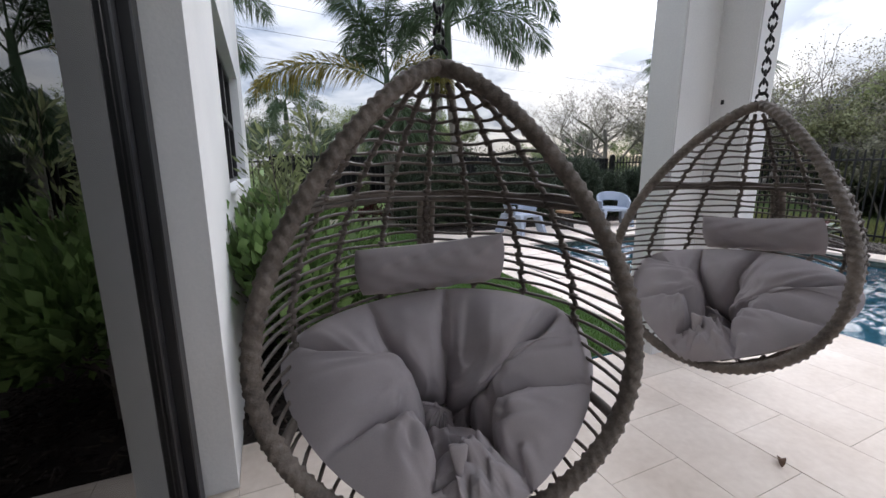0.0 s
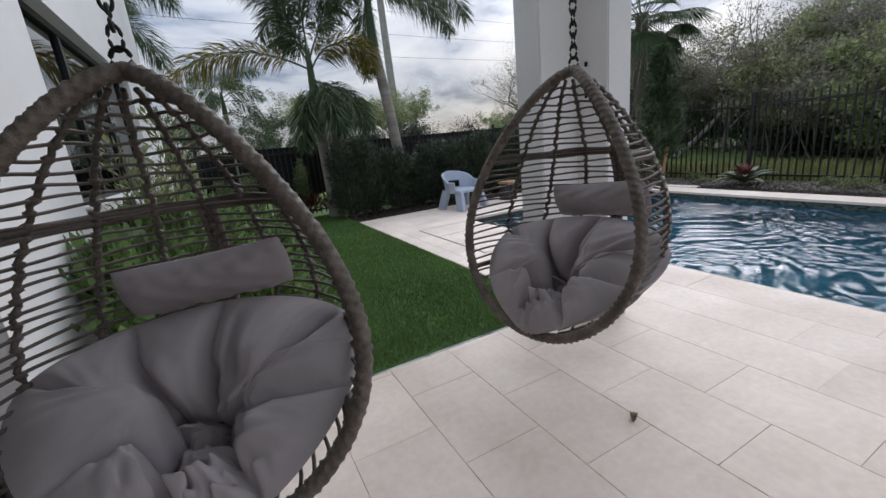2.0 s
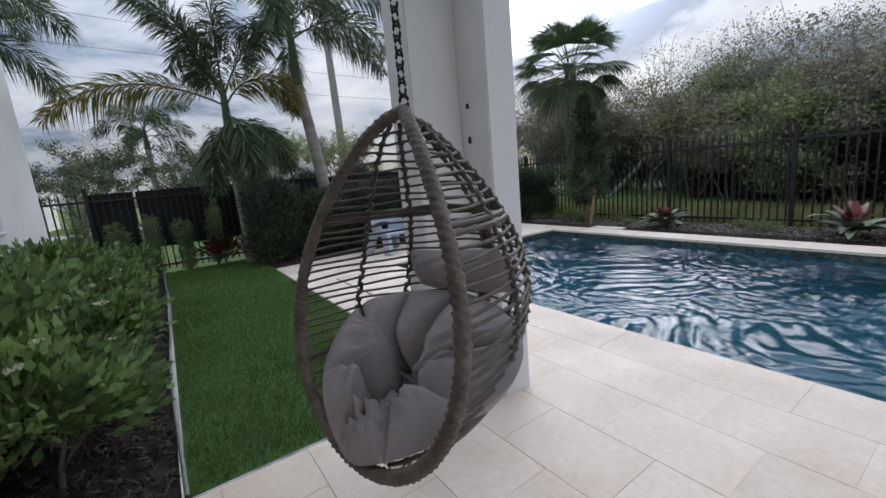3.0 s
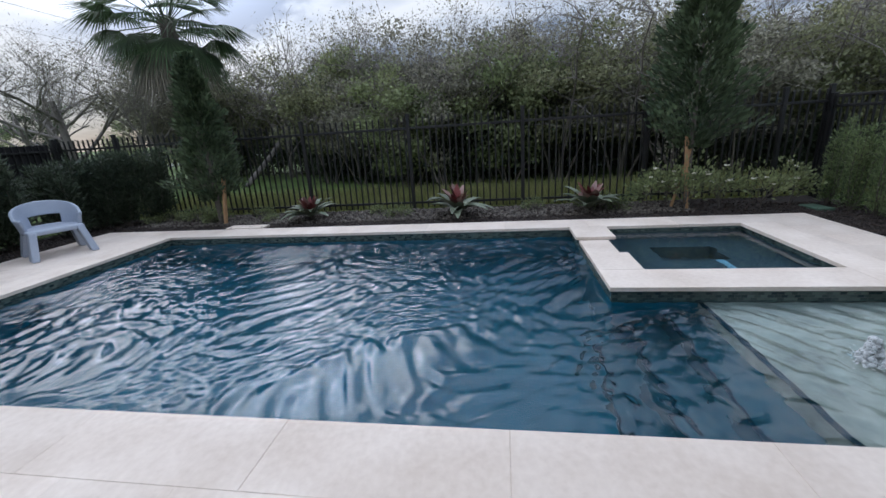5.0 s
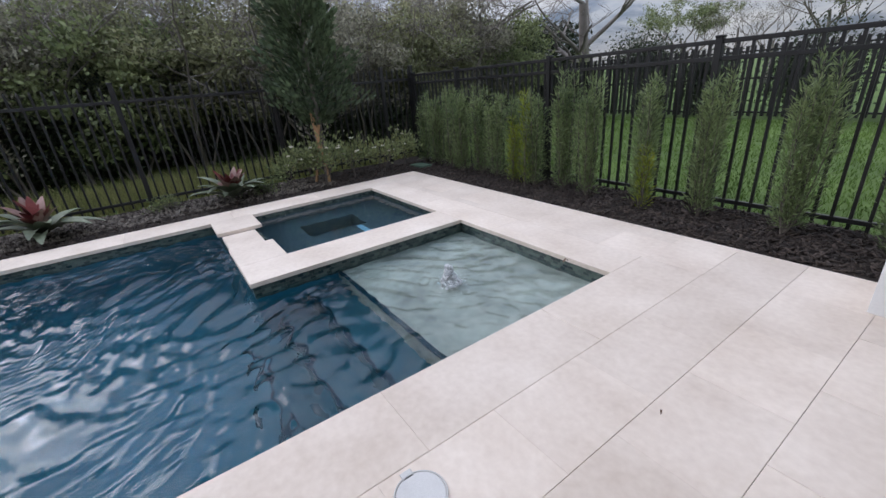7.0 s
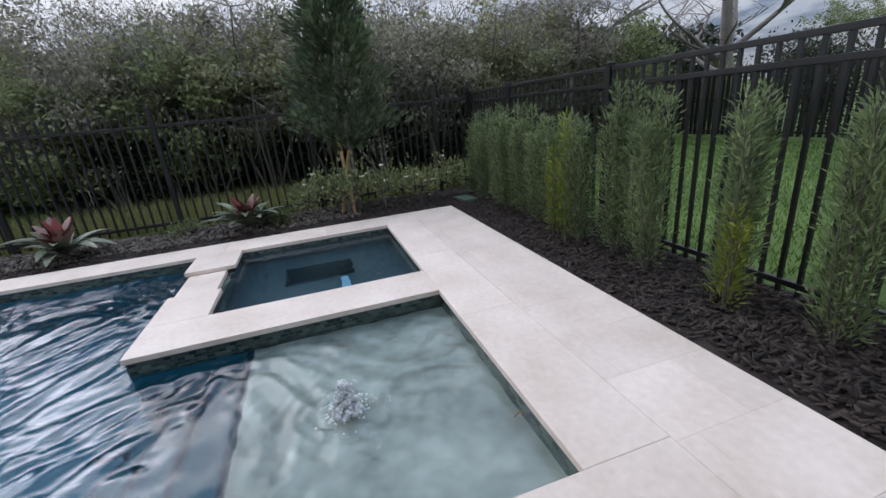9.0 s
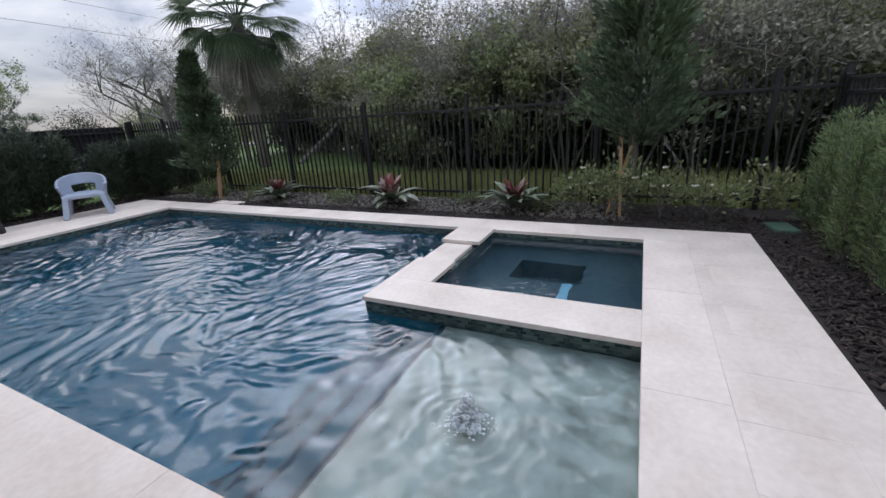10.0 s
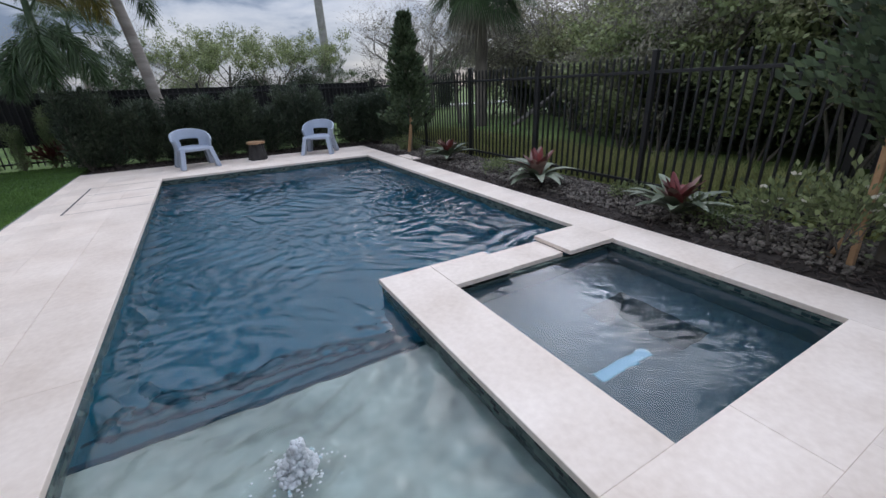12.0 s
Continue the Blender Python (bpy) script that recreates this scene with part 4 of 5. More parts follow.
# ---- planting ----
def shrub_meshes(seed, height, radius, n, stems=6, leaf=(0.075, 0.012), mat_leaf=None):
    """Narrow upright shrub: stems and needle-like leaves along them."""
    r = np.random.default_rng(seed)
    st, cen, drs = [], [], []
    for k in range(stems):
        a, rr = r.uniform(0, 6.28), radius * r.uniform(0.15, 0.75)
        h = height * r.uniform(0.72, 1.0)
        tt = np.linspace(0, 1, 7)
        pth = np.stack((np.cos(a) * rr * tt ** 0.4 + r.normal(0, 0.012, 7) * tt, np.sin(a) * rr * tt ** 0.4 + r.normal(0, 0.012, 7) * tt, h * tt), -1)
        st.append(tube(pth, np.linspace(0.010, 0.003, 7), 4))
        m = n // stems
        u = r.uniform(0.03, 1.0, m) ** 0.85
        p = np.stack([np.interp(u, tt, pth[:, q]) for q in range(3)], -1)
        out = r.normal(size=(m, 3))
        out[:, 2] = np.abs(out[:, 2]) * 0.9 + 0.25
        out /= np.linalg.norm(out, axis=1)[:, None]
        side = r.uniform(0, 1, m)[:, None] ** 0.6 * radius * (0.62 - 0.34 * u[:, None])
        cen.append(p + out * side * np.array((1, 1, 0.7)))
        drs.append(out)
    v, f = leaves(r, np.concatenate(cen), leaf[0], leaf[1], 0.25, 0, np.concatenate(drs))
    return smooth(raw_mesh("stem", *merge(st), BARK)), raw_mesh("foliage", v, f, mat_leaf or LEAF_HEDGE)


def plant(name, label, category, metas, m, group=""):
    t = thing(name, label, category, m, group)
    for nm, me in metas:
        child(nm, me, t)
    return t


R = random.Random(7)
pod = []
for k in range(4):
    a, b = shrub_meshes(20 + k, 1.48, 0.25, 3500, 8, (0.068, 0.013))
    pod.append((("stem", a), ("foliage", b)))
x, k = 9.35, 0
while x > 0.6:
    sc = R.uniform(0.86, 1.06)
    plant("podocarpus_shrub", "slender young podocarpus shrub in dark mulch before the fence", "shrub", pod[k % 4], pose(x, -4.42 + R.uniform(-0.06, 0.06), -0.03, 0, 0, R.uniform(0, 360)) @ Matrix.Diagonal((sc * (1.0 if x > 6 else 0.86),) * 2 + (R.uniform(0.84, 1.02), 1)), "young hedge shrubs")
    x -= R.uniform(0.36, 0.50) if x > 6 else R.uniform(0.58, 0.78)
    k += 1
lime_a, lime_b = shrub_meshes(31, 0.75, 0.16, 420, 3, (0.06, 0.014), LEAF_LIME)
for lx, ly, lz in ((6.85, -4.33, 0.35), (4.95, -4.36, -0.03), (6.6, -4.3, 0.8)):
    plant("lime_sprig", "bright yellow-green fresh shoots among the hedge", "shrub", (("stem", lime_a), ("foliage", lime_b)), pose(lx, ly, min(lz, -0.03)) @ Matrix.Diagonal((1, 1, 1 + max(lz, 0), 1)))
dense = []
for k in range(4):
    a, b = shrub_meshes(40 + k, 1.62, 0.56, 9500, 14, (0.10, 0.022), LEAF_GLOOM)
    dense.append((("stem", a), ("foliage", b)))
x, k = 2.85, 0
while x < 9.7:
    if not (7.95 < x < 8.35):
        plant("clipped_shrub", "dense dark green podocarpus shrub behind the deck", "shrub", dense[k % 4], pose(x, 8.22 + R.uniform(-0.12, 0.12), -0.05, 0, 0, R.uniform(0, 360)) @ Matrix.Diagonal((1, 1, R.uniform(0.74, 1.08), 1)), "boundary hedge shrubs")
    x += R.uniform(0.46, 0.66)
    k += 1
for x, y in ((9.50, 7.75), (9.78, 7.25), (9.55, 8.1)):
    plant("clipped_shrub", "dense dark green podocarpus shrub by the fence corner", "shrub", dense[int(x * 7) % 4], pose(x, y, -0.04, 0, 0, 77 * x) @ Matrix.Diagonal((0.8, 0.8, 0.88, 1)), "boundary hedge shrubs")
for k, x in enumerate((-3.1, -2.3, -1.5, -0.75, -0.1, 0.45, 1.0, 1.5, 2.0)):
    plant("podocarpus_shrub", "slender young podocarpus shrub before the back fence", "shrub", pod[k % 4], pose(x, 9.25 + R.uniform(-0.1, 0.1), -0.05, 0, 0, R.uniform(0, 360)) @ Matrix.Diagonal((0.95, 0.95, R.uniform(0.78, 0.95), 1)), "back fence shrubs")


def bush_meshes(seed, height, radius, n, leaf=(0.06, 0.034), material=None, flowers=0):
    """Rounded leafy bush with broad leaves."""
    r = np.random.default_rng(seed)
    pcs, tips = grow(r, (0, 0, 0), height * 0.9, 0.014, 0.55, 3, 4, 0.1)
    tips = tips * np.array((radius / (np.abs(tips[:, :2]).max() + 1e-6),) * 2 + (height / tips[:, 2].max(),))
    v0, f0 = merge(pcs)
    v0 = v0 * np.array((0.8 * radius / (np.abs(v0[:, :2]).max() + 1e-6),) * 2 + (0.92 * height / v0[:, 2].max(),))
    m = r.integers(0, len(tips), n)
    c = tips[m] + r.normal(0, 0.055, (n, 3))
    c[:, 2] = np.maximum(c[:, 2], 0.04)
    out = c - np.array((0, 0, height * 0.45))
    out /= np.linalg.norm(out, axis=1)[:, None] + 1e-9
    res = [("stem", raw_mesh("stem", v0, np.concatenate((f0,)), BARK)), ("foliage", raw_mesh("foliage", *leaves(r, c, leaf[0], leaf[1], 0.25, 0, out, 0.12), material or LEAF_BROAD))]
    if flowers:
        pick = c[np.argsort(-c[:, 2] - 0.3 * r.random(n))[:200]]
        pv = []
        for q in range(flowers):
            o = pick[r.integers(0, 200)] + np.array((0, 0, 0.03))
            a = np.arange(6) * np.pi / 3
            pv.append(leaves(r, np.repeat(o[None], 6, 0), 0.045, 0.035, 0.15, 0, np.stack((np.cos(a), np.sin(a), 0 * a + 0.3), -1) * 3))
        res.append(("blossom", raw_mesh("blossom", *merge(pv), PETAL)))
    return res


gard = [bush_meshes(60 + k, 0.88, 0.46, 2000, (0.095, 0.054), LEAF_BROAD, 5) for k in range(3)]
y, k = 2.45, 0
while y < 8.6:
    for x in (0.02, 0.52):
        s = R.uniform(0.85, 1.1)
        plant("gardenia_bush", "leafy green gardenia bush along the house wall", "bush", gard[k % 3], pose(x + R.uniform(-0.06, 0.06), y + R.uniform(-0.1, 0.1), -0.04, 0, 0, R.uniform(0, 360)) @ Matrix.Diagonal((s, s, s * R.uniform(0.8, 1.12) * (0.9 if x > 0.3 else 1.12), 1)), "bushes along the house")
        k += 1
    y += 0.62
tall_a, tall_b = shrub_meshes(77, 1.8, 0.42, 1500, 7, (0.10, 0.022), LEAF_MID)
for x, y in ((0.12, 3.1),):
    plant("tall_shrub", "tall loose green shrub against the house wall", "shrub", (("stem", tall_a), ("foliage", tall_b)), pose(x, y, -0.04, 0, 0, R.uniform(0, 360)))
rose = [bush_meshes(90 + k, 0.72, 0.40, 460, (0.066, 0.040), LEAF_MID, 5) for k in range(2)]
for k, (x, y) in enumerate(((9.35, -1.95), (9.25, -2.45), (9.35, -3.0), (9.3, -3.55), (9.55, -4.1), (9.6, -2.3))):
    plant("rose_bush", "small rose bush with cream flowers by the spa", "bush", rose[k % 2], pose(x, y, -0.04, 0, 0, R.uniform(0, 360)) @ Matrix.Diagonal((1, 1, R.uniform(0.8, 1.15), 1)), "rose bushes")
red = bush_meshes(97, 0.55, 0.40, 500, (0.16, 0.035), REDLEAF)
for x, y in ((2.15, 9.2), (2.7, 8.9), (3.3, 8.6)):
    plant("cordyline_bush", "dark red broad-leaved cordyline by the palm", "bush", red, pose(x, y, -0.04, 0, 0, R.uniform(0, 360)), "red cordylines")
low = bush_meshes(99, 0.30, 0.34, 420, (0.05, 0.03), LEAF_MID)
for k in range(16):
    plant("groundcover", "low green groundcover clump in the flower bed", "plant", low, pose(R.uniform(9.1, 9.9), R.uniform(4.4, 7.2) if k < 10 else R.uniform(-1.6, 3.6), -0.04, 0, 0, R.uniform(0, 360)) @ Matrix.Diagonal((R.uniform(0.5, 1),) * 3 + (1,)), "groundcover clumps")


def bromeliad_meshes(seed):
    r = np.random.default_rng(seed)
    out = []
    for nm, n, L, W, mt, el0, el1 in (("outer_leaves", 15, 0.40, 0.105, BROMG, -0.05, 0.55), ("upper_leaves", 6, 0.30, 0.095, BROMP, 0.55, 0.95), ("inner_leaves", 13, 0.29, 0.085, BROMR, 0.6, 1.2)):
        pcs = []
        for k in range(n):
            a = k * 2.399 + r.normal(0, 0.1)
            e0 = r.uniform(el0, el1)
            t = np.linspace(0, 1, 8)
            ln = L * r.uniform(0.8, 1.1)
            curl = r.uniform(0.5, 1.1) if nm == "outer_leaves" else r.uniform(0.2, 0.7)
            ang = e0 + 0.45 - curl * t * 1.3
            dx = np.concatenate(([0], np.cumsum(np.cos(ang[:-1]) * ln / 7)))
            dz = np.concatenate(([0], np.cumsum(np.sin(ang[:-1]) * ln / 7)))
            w = W * np.sin(np.pi * (0.18 + 0.80 * t) ** 0.9) ** 0.75
            c, s = math.cos(a), math.sin(a)
            mid = np.stack((dx * c, dx * s, 0.06 + dz), -1)
            sd = np.array((-s, c, 0.0))
            lift = np.array((0, 0, 1.0))
            cols_ = [mid - sd * w[:, None] / 2 + lift * w[:, None] * 0.22, mid, mid + sd * w[:, None] / 2 + lift * w[:, None] * 0.22]
            v = np.stack(cols_, 1).reshape(-1, 3)
            i = np.arange(7)[:, None] * 3 + np.arange(2)[None]
            f = np.stack((i, i + 3, i + 4, i + 1), -1).reshape(-1, 4)
            pcs.append((v, f))
        out.append((nm, smooth(raw_mesh(nm, *merge(pcs), mt))))
    return out


brom = [bromeliad_meshes(5), bromeliad_meshes(6)]
for k, (x, y, s) in enumerate(((9.40, 3.80, 1.45), (9.36, 1.10, 1.6), (9.36, -1.06, 1.5))):
    plant("bromeliad", "large bromeliad rosette with red heart and grey-green leaves", "plant", brom[k % 2], pose(x, y, -0.03, 0, 0, 70 * k) @ Matrix.Diagonal((s, s, s, 1)), "bromeliads by the fence")


# ---- palms ----
def frond(r, length, droop, plume, n, mat_leaf, leaflet=0.42, width=0.030, rise=0.9):
    t = np.linspace(0, 1, 14)
    ang = rise - droop * t ** 1.3
    dx = np.concatenate(([0], np.cumsum(np.cos(ang[:-1]) * length / 13)))
    dz = np.concatenate(([0], np.cumsum(np.sin(ang[:-1]) * length / 13)))
    mid = np.stack((dx, 0 * dx, dz), -1)
    u = r.uniform(0.16, 1.0, n)
    c = np.stack([np.interp(u, t, mid[:, q]) for q in range(3)], -1)
    al = np.interp(u, t, ang)
    tang = np.stack((np.cos(al), 0 * al, np.sin(al)), -1)
    phi = r.uniform(0, 2 * np.pi, n) if plume else r.choice([0.25, np.pi - 0.25], n) + r.normal(0, 0.2, n)
    nrm = np.stack((-np.sin(al), 0 * al, np.cos(al)), -1)
    side = np.cos(phi)[:, None] * np.array((0, 1.0, 0)) + np.sin(phi)[:, None] * nrm
    d = side * 0.85 + tang * 0.65
    d[:, 2] -= 0.22
    d /= np.linalg.norm(d, axis=1)[:, None]
    L = leaflet * (0.45 + 0.9 * np.sin(np.pi * np.clip(u, 0.05, 0.97)))[:, None] * r.uniform(0.75, 1.15, n)[:, None]
    s = np.cross(d, r.normal(size=(n, 3)))
    s /= np.linalg.norm(s, axis=1)[:, None]
    w = width * r.uniform(0.7, 1.2, n)[:, None]
    tip = c + d * L
    tip[:, 2] -= L[:, 0] * 0.28
    v = np.stack((c, c + d * L * 0.5 + s * w / 2, tip, c + d * L * 0.5 - s * w / 2), 1).reshape(-1, 3)
    return tube(mid, np.linspace(0.022, 0.006, 14), 5), (v, np.arange(4 * n).reshape(-1, 4))


def turn(vf, m):
    v, f = vf
    a = np.array(m)
    return v @ a[:3, :3].T + a[:3, 3], f


def palm(label, m, height, r0, r1, seed, fronds, flen, leaflet, gold=(), lean=(0.0, 0.0), n=330, crown=0.9, table=None):
    r = np.random.default_rng(seed)
    p = thing("palm_tree", label, "palm", m, "palm trees")
    t = np.linspace(0, 1, 40)
    pth = np.stack((lean[0] * height * t ** 1.6, lean[1] * height * t ** 1.6, height * t), -1)
    rad = r1 + (r0 - r1) * np.exp(-t * 6) + 0.012 * np.sin(t * np.pi)
    child("trunk", smooth(raw_mesh("trunk", *tube(pth, rad * (1 + 0.035 * (np.arange(40) % 3 == 0)), 14), PALMBARK)), p)
    top = pth[-1]
    shaft = np.stack((top[0] + 0 * t[:12], top[1] + 0 * t[:12], np.linspace(top[2] - 0.02, top[2] + crown, 12)), -1)
    child("crownshaft", smooth(raw_mesh("crownshaft", *tube(shaft, np.linspace(r1 * 1.15, r1 * 0.42, 12), 12), PALMLEAF)), p, "smooth green crownshaft")
    if table is None:
        table = [(math.degrees(k * 2.399 + r.normal(0, 0.15)), 1.25 - 1.05 * (k / max(1, fronds - 1)) + r.normal(0, 0.06), r.uniform(1.4, 2.1), flen * r.uniform(0.85, 1.1), k in gold) for k in range(fronds)]
    for k, (az, rise, droop, length, old) in enumerate(table):
        ra, lf = frond(r, length, droop, True, n, None, leaflet, 0.023, rise)
        mm = Matrix.Translation((top[0], top[1], top[2] + crown * (0.97 - 0.45 * k / len(table)))) @ Matrix.Rotation(radians(az), 4, "Z")
        fr_ob = child("frond", raw_mesh("frond", *turn(lf, mm), PALMGOLD if old else PALMLEAF), p, "yellowing frond" if old else "")
        child("rachis", smooth(raw_mesh("rachis", *turn(ra, mm), PALMLEAF)), fr_ob)
    return p


FRONDS = [(70, 1.48, 0.35, 2.6, False), (172, 1.15, 0.75, 3.1, False), (140, 1.25, 0.9, 2.8, False), (15, 1.15, 1.0, 2.6, False), (100, 0.9, 1.3, 2.4, False),
          (183, 0.42, 1.35, 2.9, True), (-15, 1.10, 2.9, 1.9, True), (-80, -0.5, 0.9, 1.7, False), (-35, -0.35, 1.1, 1.6, False), (-125, -0.65, 0.8, 1.6, False)]
palm("foxtail palm with a pale ringed trunk and some yellow fronds", pose(2.64, 8.89, -0.05), 2.03, 0.17, 0.115, 11, 0, 0, 0.42, (), (-0.02, 0.0), 520, 1.55, FRONDS)
palm("tall foxtail palm with a smooth pale trunk", pose(4.45, 8.95, -0.05), 3.65, 0.15, 0.11, 12, 12, 2.7, 0.46, (), (-0.10, 0.0), 480, 1.5)
palm("foxtail palm by the far end of the house", pose(-1.7, 11.6, -0.05), 4.3, 0.17, 0.11, 13, 10, 2.6, 0.52, (9,), (-0.05, 0.0), 420)
palm("distant foxtail palm behind the garden fence", pose(1.2, 21, -0.05), 3.6, 0.17, 0.11, 14, 9, 2.1, 0.45, ())


def fan_palm(m, height, seed):
    r = np.random.default_rng(seed)
    p = thing("fan_palm", "tall cabbage palm with drooping fan leaves and dead skirt", "palm", m, "palm trees")
    t = np.linspace(0, 1, 20)
    child("trunk", smooth(raw_mesh("trunk", *tube(np.stack((0 * t, 0 * t, height * t), -1), 0.17 + 0.02 * np.sin(np.arange(20) * 2.0), 12), BARK)), p)
    for k in range(42):
        az, e0 = k * 2.399, 1.35 - 2.55 * k / 41 + r.normal(0, 0.1)
        stem = 1.0
        d = np.array((math.cos(az) * math.cos(e0), math.sin(az) * math.cos(e0), math.sin(e0)))
        hub = np.array((0, 0, height)) + d * stem
        sd = np.array((-math.sin(az), math.cos(az), 0))
        a = np.linspace(-1.5, 1.5, 34)
        dirs = np.cos(a)[:, None] * d + np.sin(a)[:, None] * sd
        mid = hub + dirs * 0.5
        tip = hub + dirs * (0.95 - 0.2 * np.abs(a)[:, None] / 1.5)
        tip[:, 2] -= 0.08 + 0.50 * k / 41 + 0.15 * r.random(34)
        mid[:, 2] -= 0.10
        w = np.cross(dirs, np.cross(d, sd))
        w /= np.linalg.norm(w, axis=1)[:, None]
        v = np.stack((np.repeat(hub[None], 34, 0), mid + w * 0.022, tip, mid - w * 0.022), 1).reshape(-1, 3)
        ob = child("fan_leaf", raw_mesh("fan_leaf", v, np.arange(136).reshape(-1, 4), LEAF_DRY if k > 36 else PALMLEAF), p, "dead brown fan leaf" if k > 36 else "")
        child("petiole", raw_mesh("petiole", *tube([(0, 0, height - 0.1), tuple(hub)], 0.014, 4), PALMLEAF), ob)
    return p


fan_palm(pose(14.5, 9.9, -0.05) @ Matrix.Diagonal((1.3, 1.3, 1.05, 1)), 4.75, 4)


# ---- trees ----
def tree_meshes(seed, height, radius, n, leaf, material, spread=0.6, levels=4, forks=3, bare_to=0.3, cluster=0.22, wide=1.0, bark=None, ratio=0.68):
    r = np.random.default_rng(seed)
    pcs, tips = grow(r, (0, 0, 0), height, radius, spread, levels, forks, bare_to, ratio=ratio)
    v, f = merge(pcs)
    k = np.array((wide, wide, height / v[:, 2].max()))
    v, tips = v * k, tips * k
    res = [("trunk", smooth(raw_mesh("trunk", v, f, bark or BARK)))]
    if n:
        c = tips[r.integers(0, len(tips), n)] + r.normal(0, cluster, (n, 3))
        c[:, 2] = np.maximum(c[:, 2], 0.05)
        res.append(("crown", raw_mesh("crown", *leaves(r, c, leaf[0], leaf[1], 0.1), material)))
    return res


def cone_meshes(seed, height, radius, n, bare, material):
    """Pointed evergreen: a straight trunk and dense short sprays."""
    r = np.random.default_rng(seed)
    t = np.linspace(0, 1, 10)
    tr = tube(np.stack((0.02 * np.sin(t * 5), 0 * t, height * t * 0.96), -1), np.linspace(0.045, 0.01, 10), 8)
    u = r.uniform(0, 1, n) ** 0.8
    a = r.uniform(0, 2 * np.pi, n)
    lump = 1 + 0.30 * np.sin(a * 3 + u * 9) + 0.26 * np.sin(a * 5 - u * 21) + 0.22 * np.sin(u * 34 + a)
    w = radius * np.clip(1.05 - u, 0, 1) ** 0.75 * np.clip(u / 0.12, 0.35, 1) * lump
    rr = w * np.sqrt(r.uniform(0.15, 1, n))
    c = np.stack((rr * np.cos(a), rr * np.sin(a), bare + (height - bare) * u), -1)
    d = np.stack((np.cos(a), np.sin(a), 0.6 + 0 * a), -1)
    return [("trunk", smooth(raw_mesh("trunk", *tr, BARK))), ("crown", raw_mesh("crown", *leaves(r, c, 0.115, 0.050, 0.2, 0, d), material))]


plant("conical_tree", "dark conical evergreen tied to a timber stake", "tree", cone_meshes(3, 2.95, 0.52, 7000, 0.45, LEAF_DARK), pose(9.45, 5.65, -0.04), "conical evergreens")
plant("conical_tree", "tall dark conical evergreen tied to a timber stake", "tree", cone_meshes(4, 4.05, 0.66, 9000, 0.95, LEAF_DARK), pose(9.62, -2.62, -0.04), "conical evergreens")
for x, y, tx in ((9.30, 5.45, 6), (9.34, -2.52, -3)):
    solid("tree_stake", box_me("tree_stake", STAKE, -0.035, -0.02, -0.05, 0.035, 0.02, 1.12 if y < 0 else 0.85, bevel=0.004), "tan timber stake bracing the evergreen", "stake", group="tree stakes", m=pose(x, y, 0, tx, 5, 0))
solid("tree_stake", box_me("tree_stake", STAKE, -0.02, -0.015, -0.05, 0.02, 0.015, 0.95, bevel=0.004), "thin timber brace leaning on the evergreen", "stake", group="tree stakes", m=pose(9.50, -2.35, 0, 16, 0, 20))

woods = [tree_meshes(100, 6.6, 0.11, 9000, (0.13, 0.065), LEAF_MID, 0.62, 4, 3, 0.2, 0.10, 1.15),
         tree_meshes(101, 7.2, 0.12, 1500, (0.10, 0.045), LEAF_GREY, 0.58, 5, 3, 0.2, 0.10, 1.15, TWIG),
         tree_meshes(102, 6.0, 0.10, 9000, (0.14, 0.07), LEAF_DARK, 0.66, 4, 3, 0.15, 0.11, 1.2),
         tree_meshes(103, 6.8, 0.10, 1500, (0.10, 0.05), LEAF_GREY, 0.6, 5, 3, 0.2, 0.08, 1.2, TWIG)]


def thicket_meshes(seed, height, radius, n, leaf, material):
    """Dense bush with lumps of leaves from the ground up."""
    r = np.random.default_rng(seed)
    pcs, _ = grow(r, (0, 0, 0), height * 0.95, 0.035, 0.5, 3, 3, 0.1)
    lumps = r.normal(size=(26, 3))
    lumps = lumps / np.linalg.norm(lumps, axis=1)[:, None] * r.uniform(0.3, 1.0, 26)[:, None]
    lumps = lumps * np.array((radius, radius, height * 0.42)) + np.array((0, 0, height * 0.46))
    k = r.integers(0, 26, n)
    c = lumps[k] + r.normal(0, 0.30, (n, 3))
    c[:, 2] = np.abs(c[:, 2]) + 0.03
    return [("stem", smooth(raw_mesh("stem", *merge(pcs), TWIG))), ("foliage", raw_mesh("foliage", *leaves(r, c, leaf[0], leaf[1], 0.1), material))]


# the first two carry the thicket's shade in their leaf colour
under = [thicket_meshes(110, 2.9, 1.1, 10000, (0.10, 0.05), LEAF_SHADED), thicket_meshes(111, 2.3, 1.2, 9500, (0.10, 0.048), LEAF_SHADED), thicket_meshes(112, 2.6, 1.1, 8000, (0.09, 0.045), LEAF_MID)]
R = random.Random(21)


def scatter(kind_list, name, label, category, spots, group, lo=0.85, hi=1.2):
    for k, (x, y) in enumerate(spots):
        s = R.uniform(lo, hi)
        plant(name, label, category, kind_list[(k * 7 + R.randrange(2)) % len(kind_list)], pose(x, y, -0.08, 0, 0, R.uniform(0, 360)) @ Matrix.Diagonal((s, s, s * R.uniform(0.9, 1.1), 1)), group)




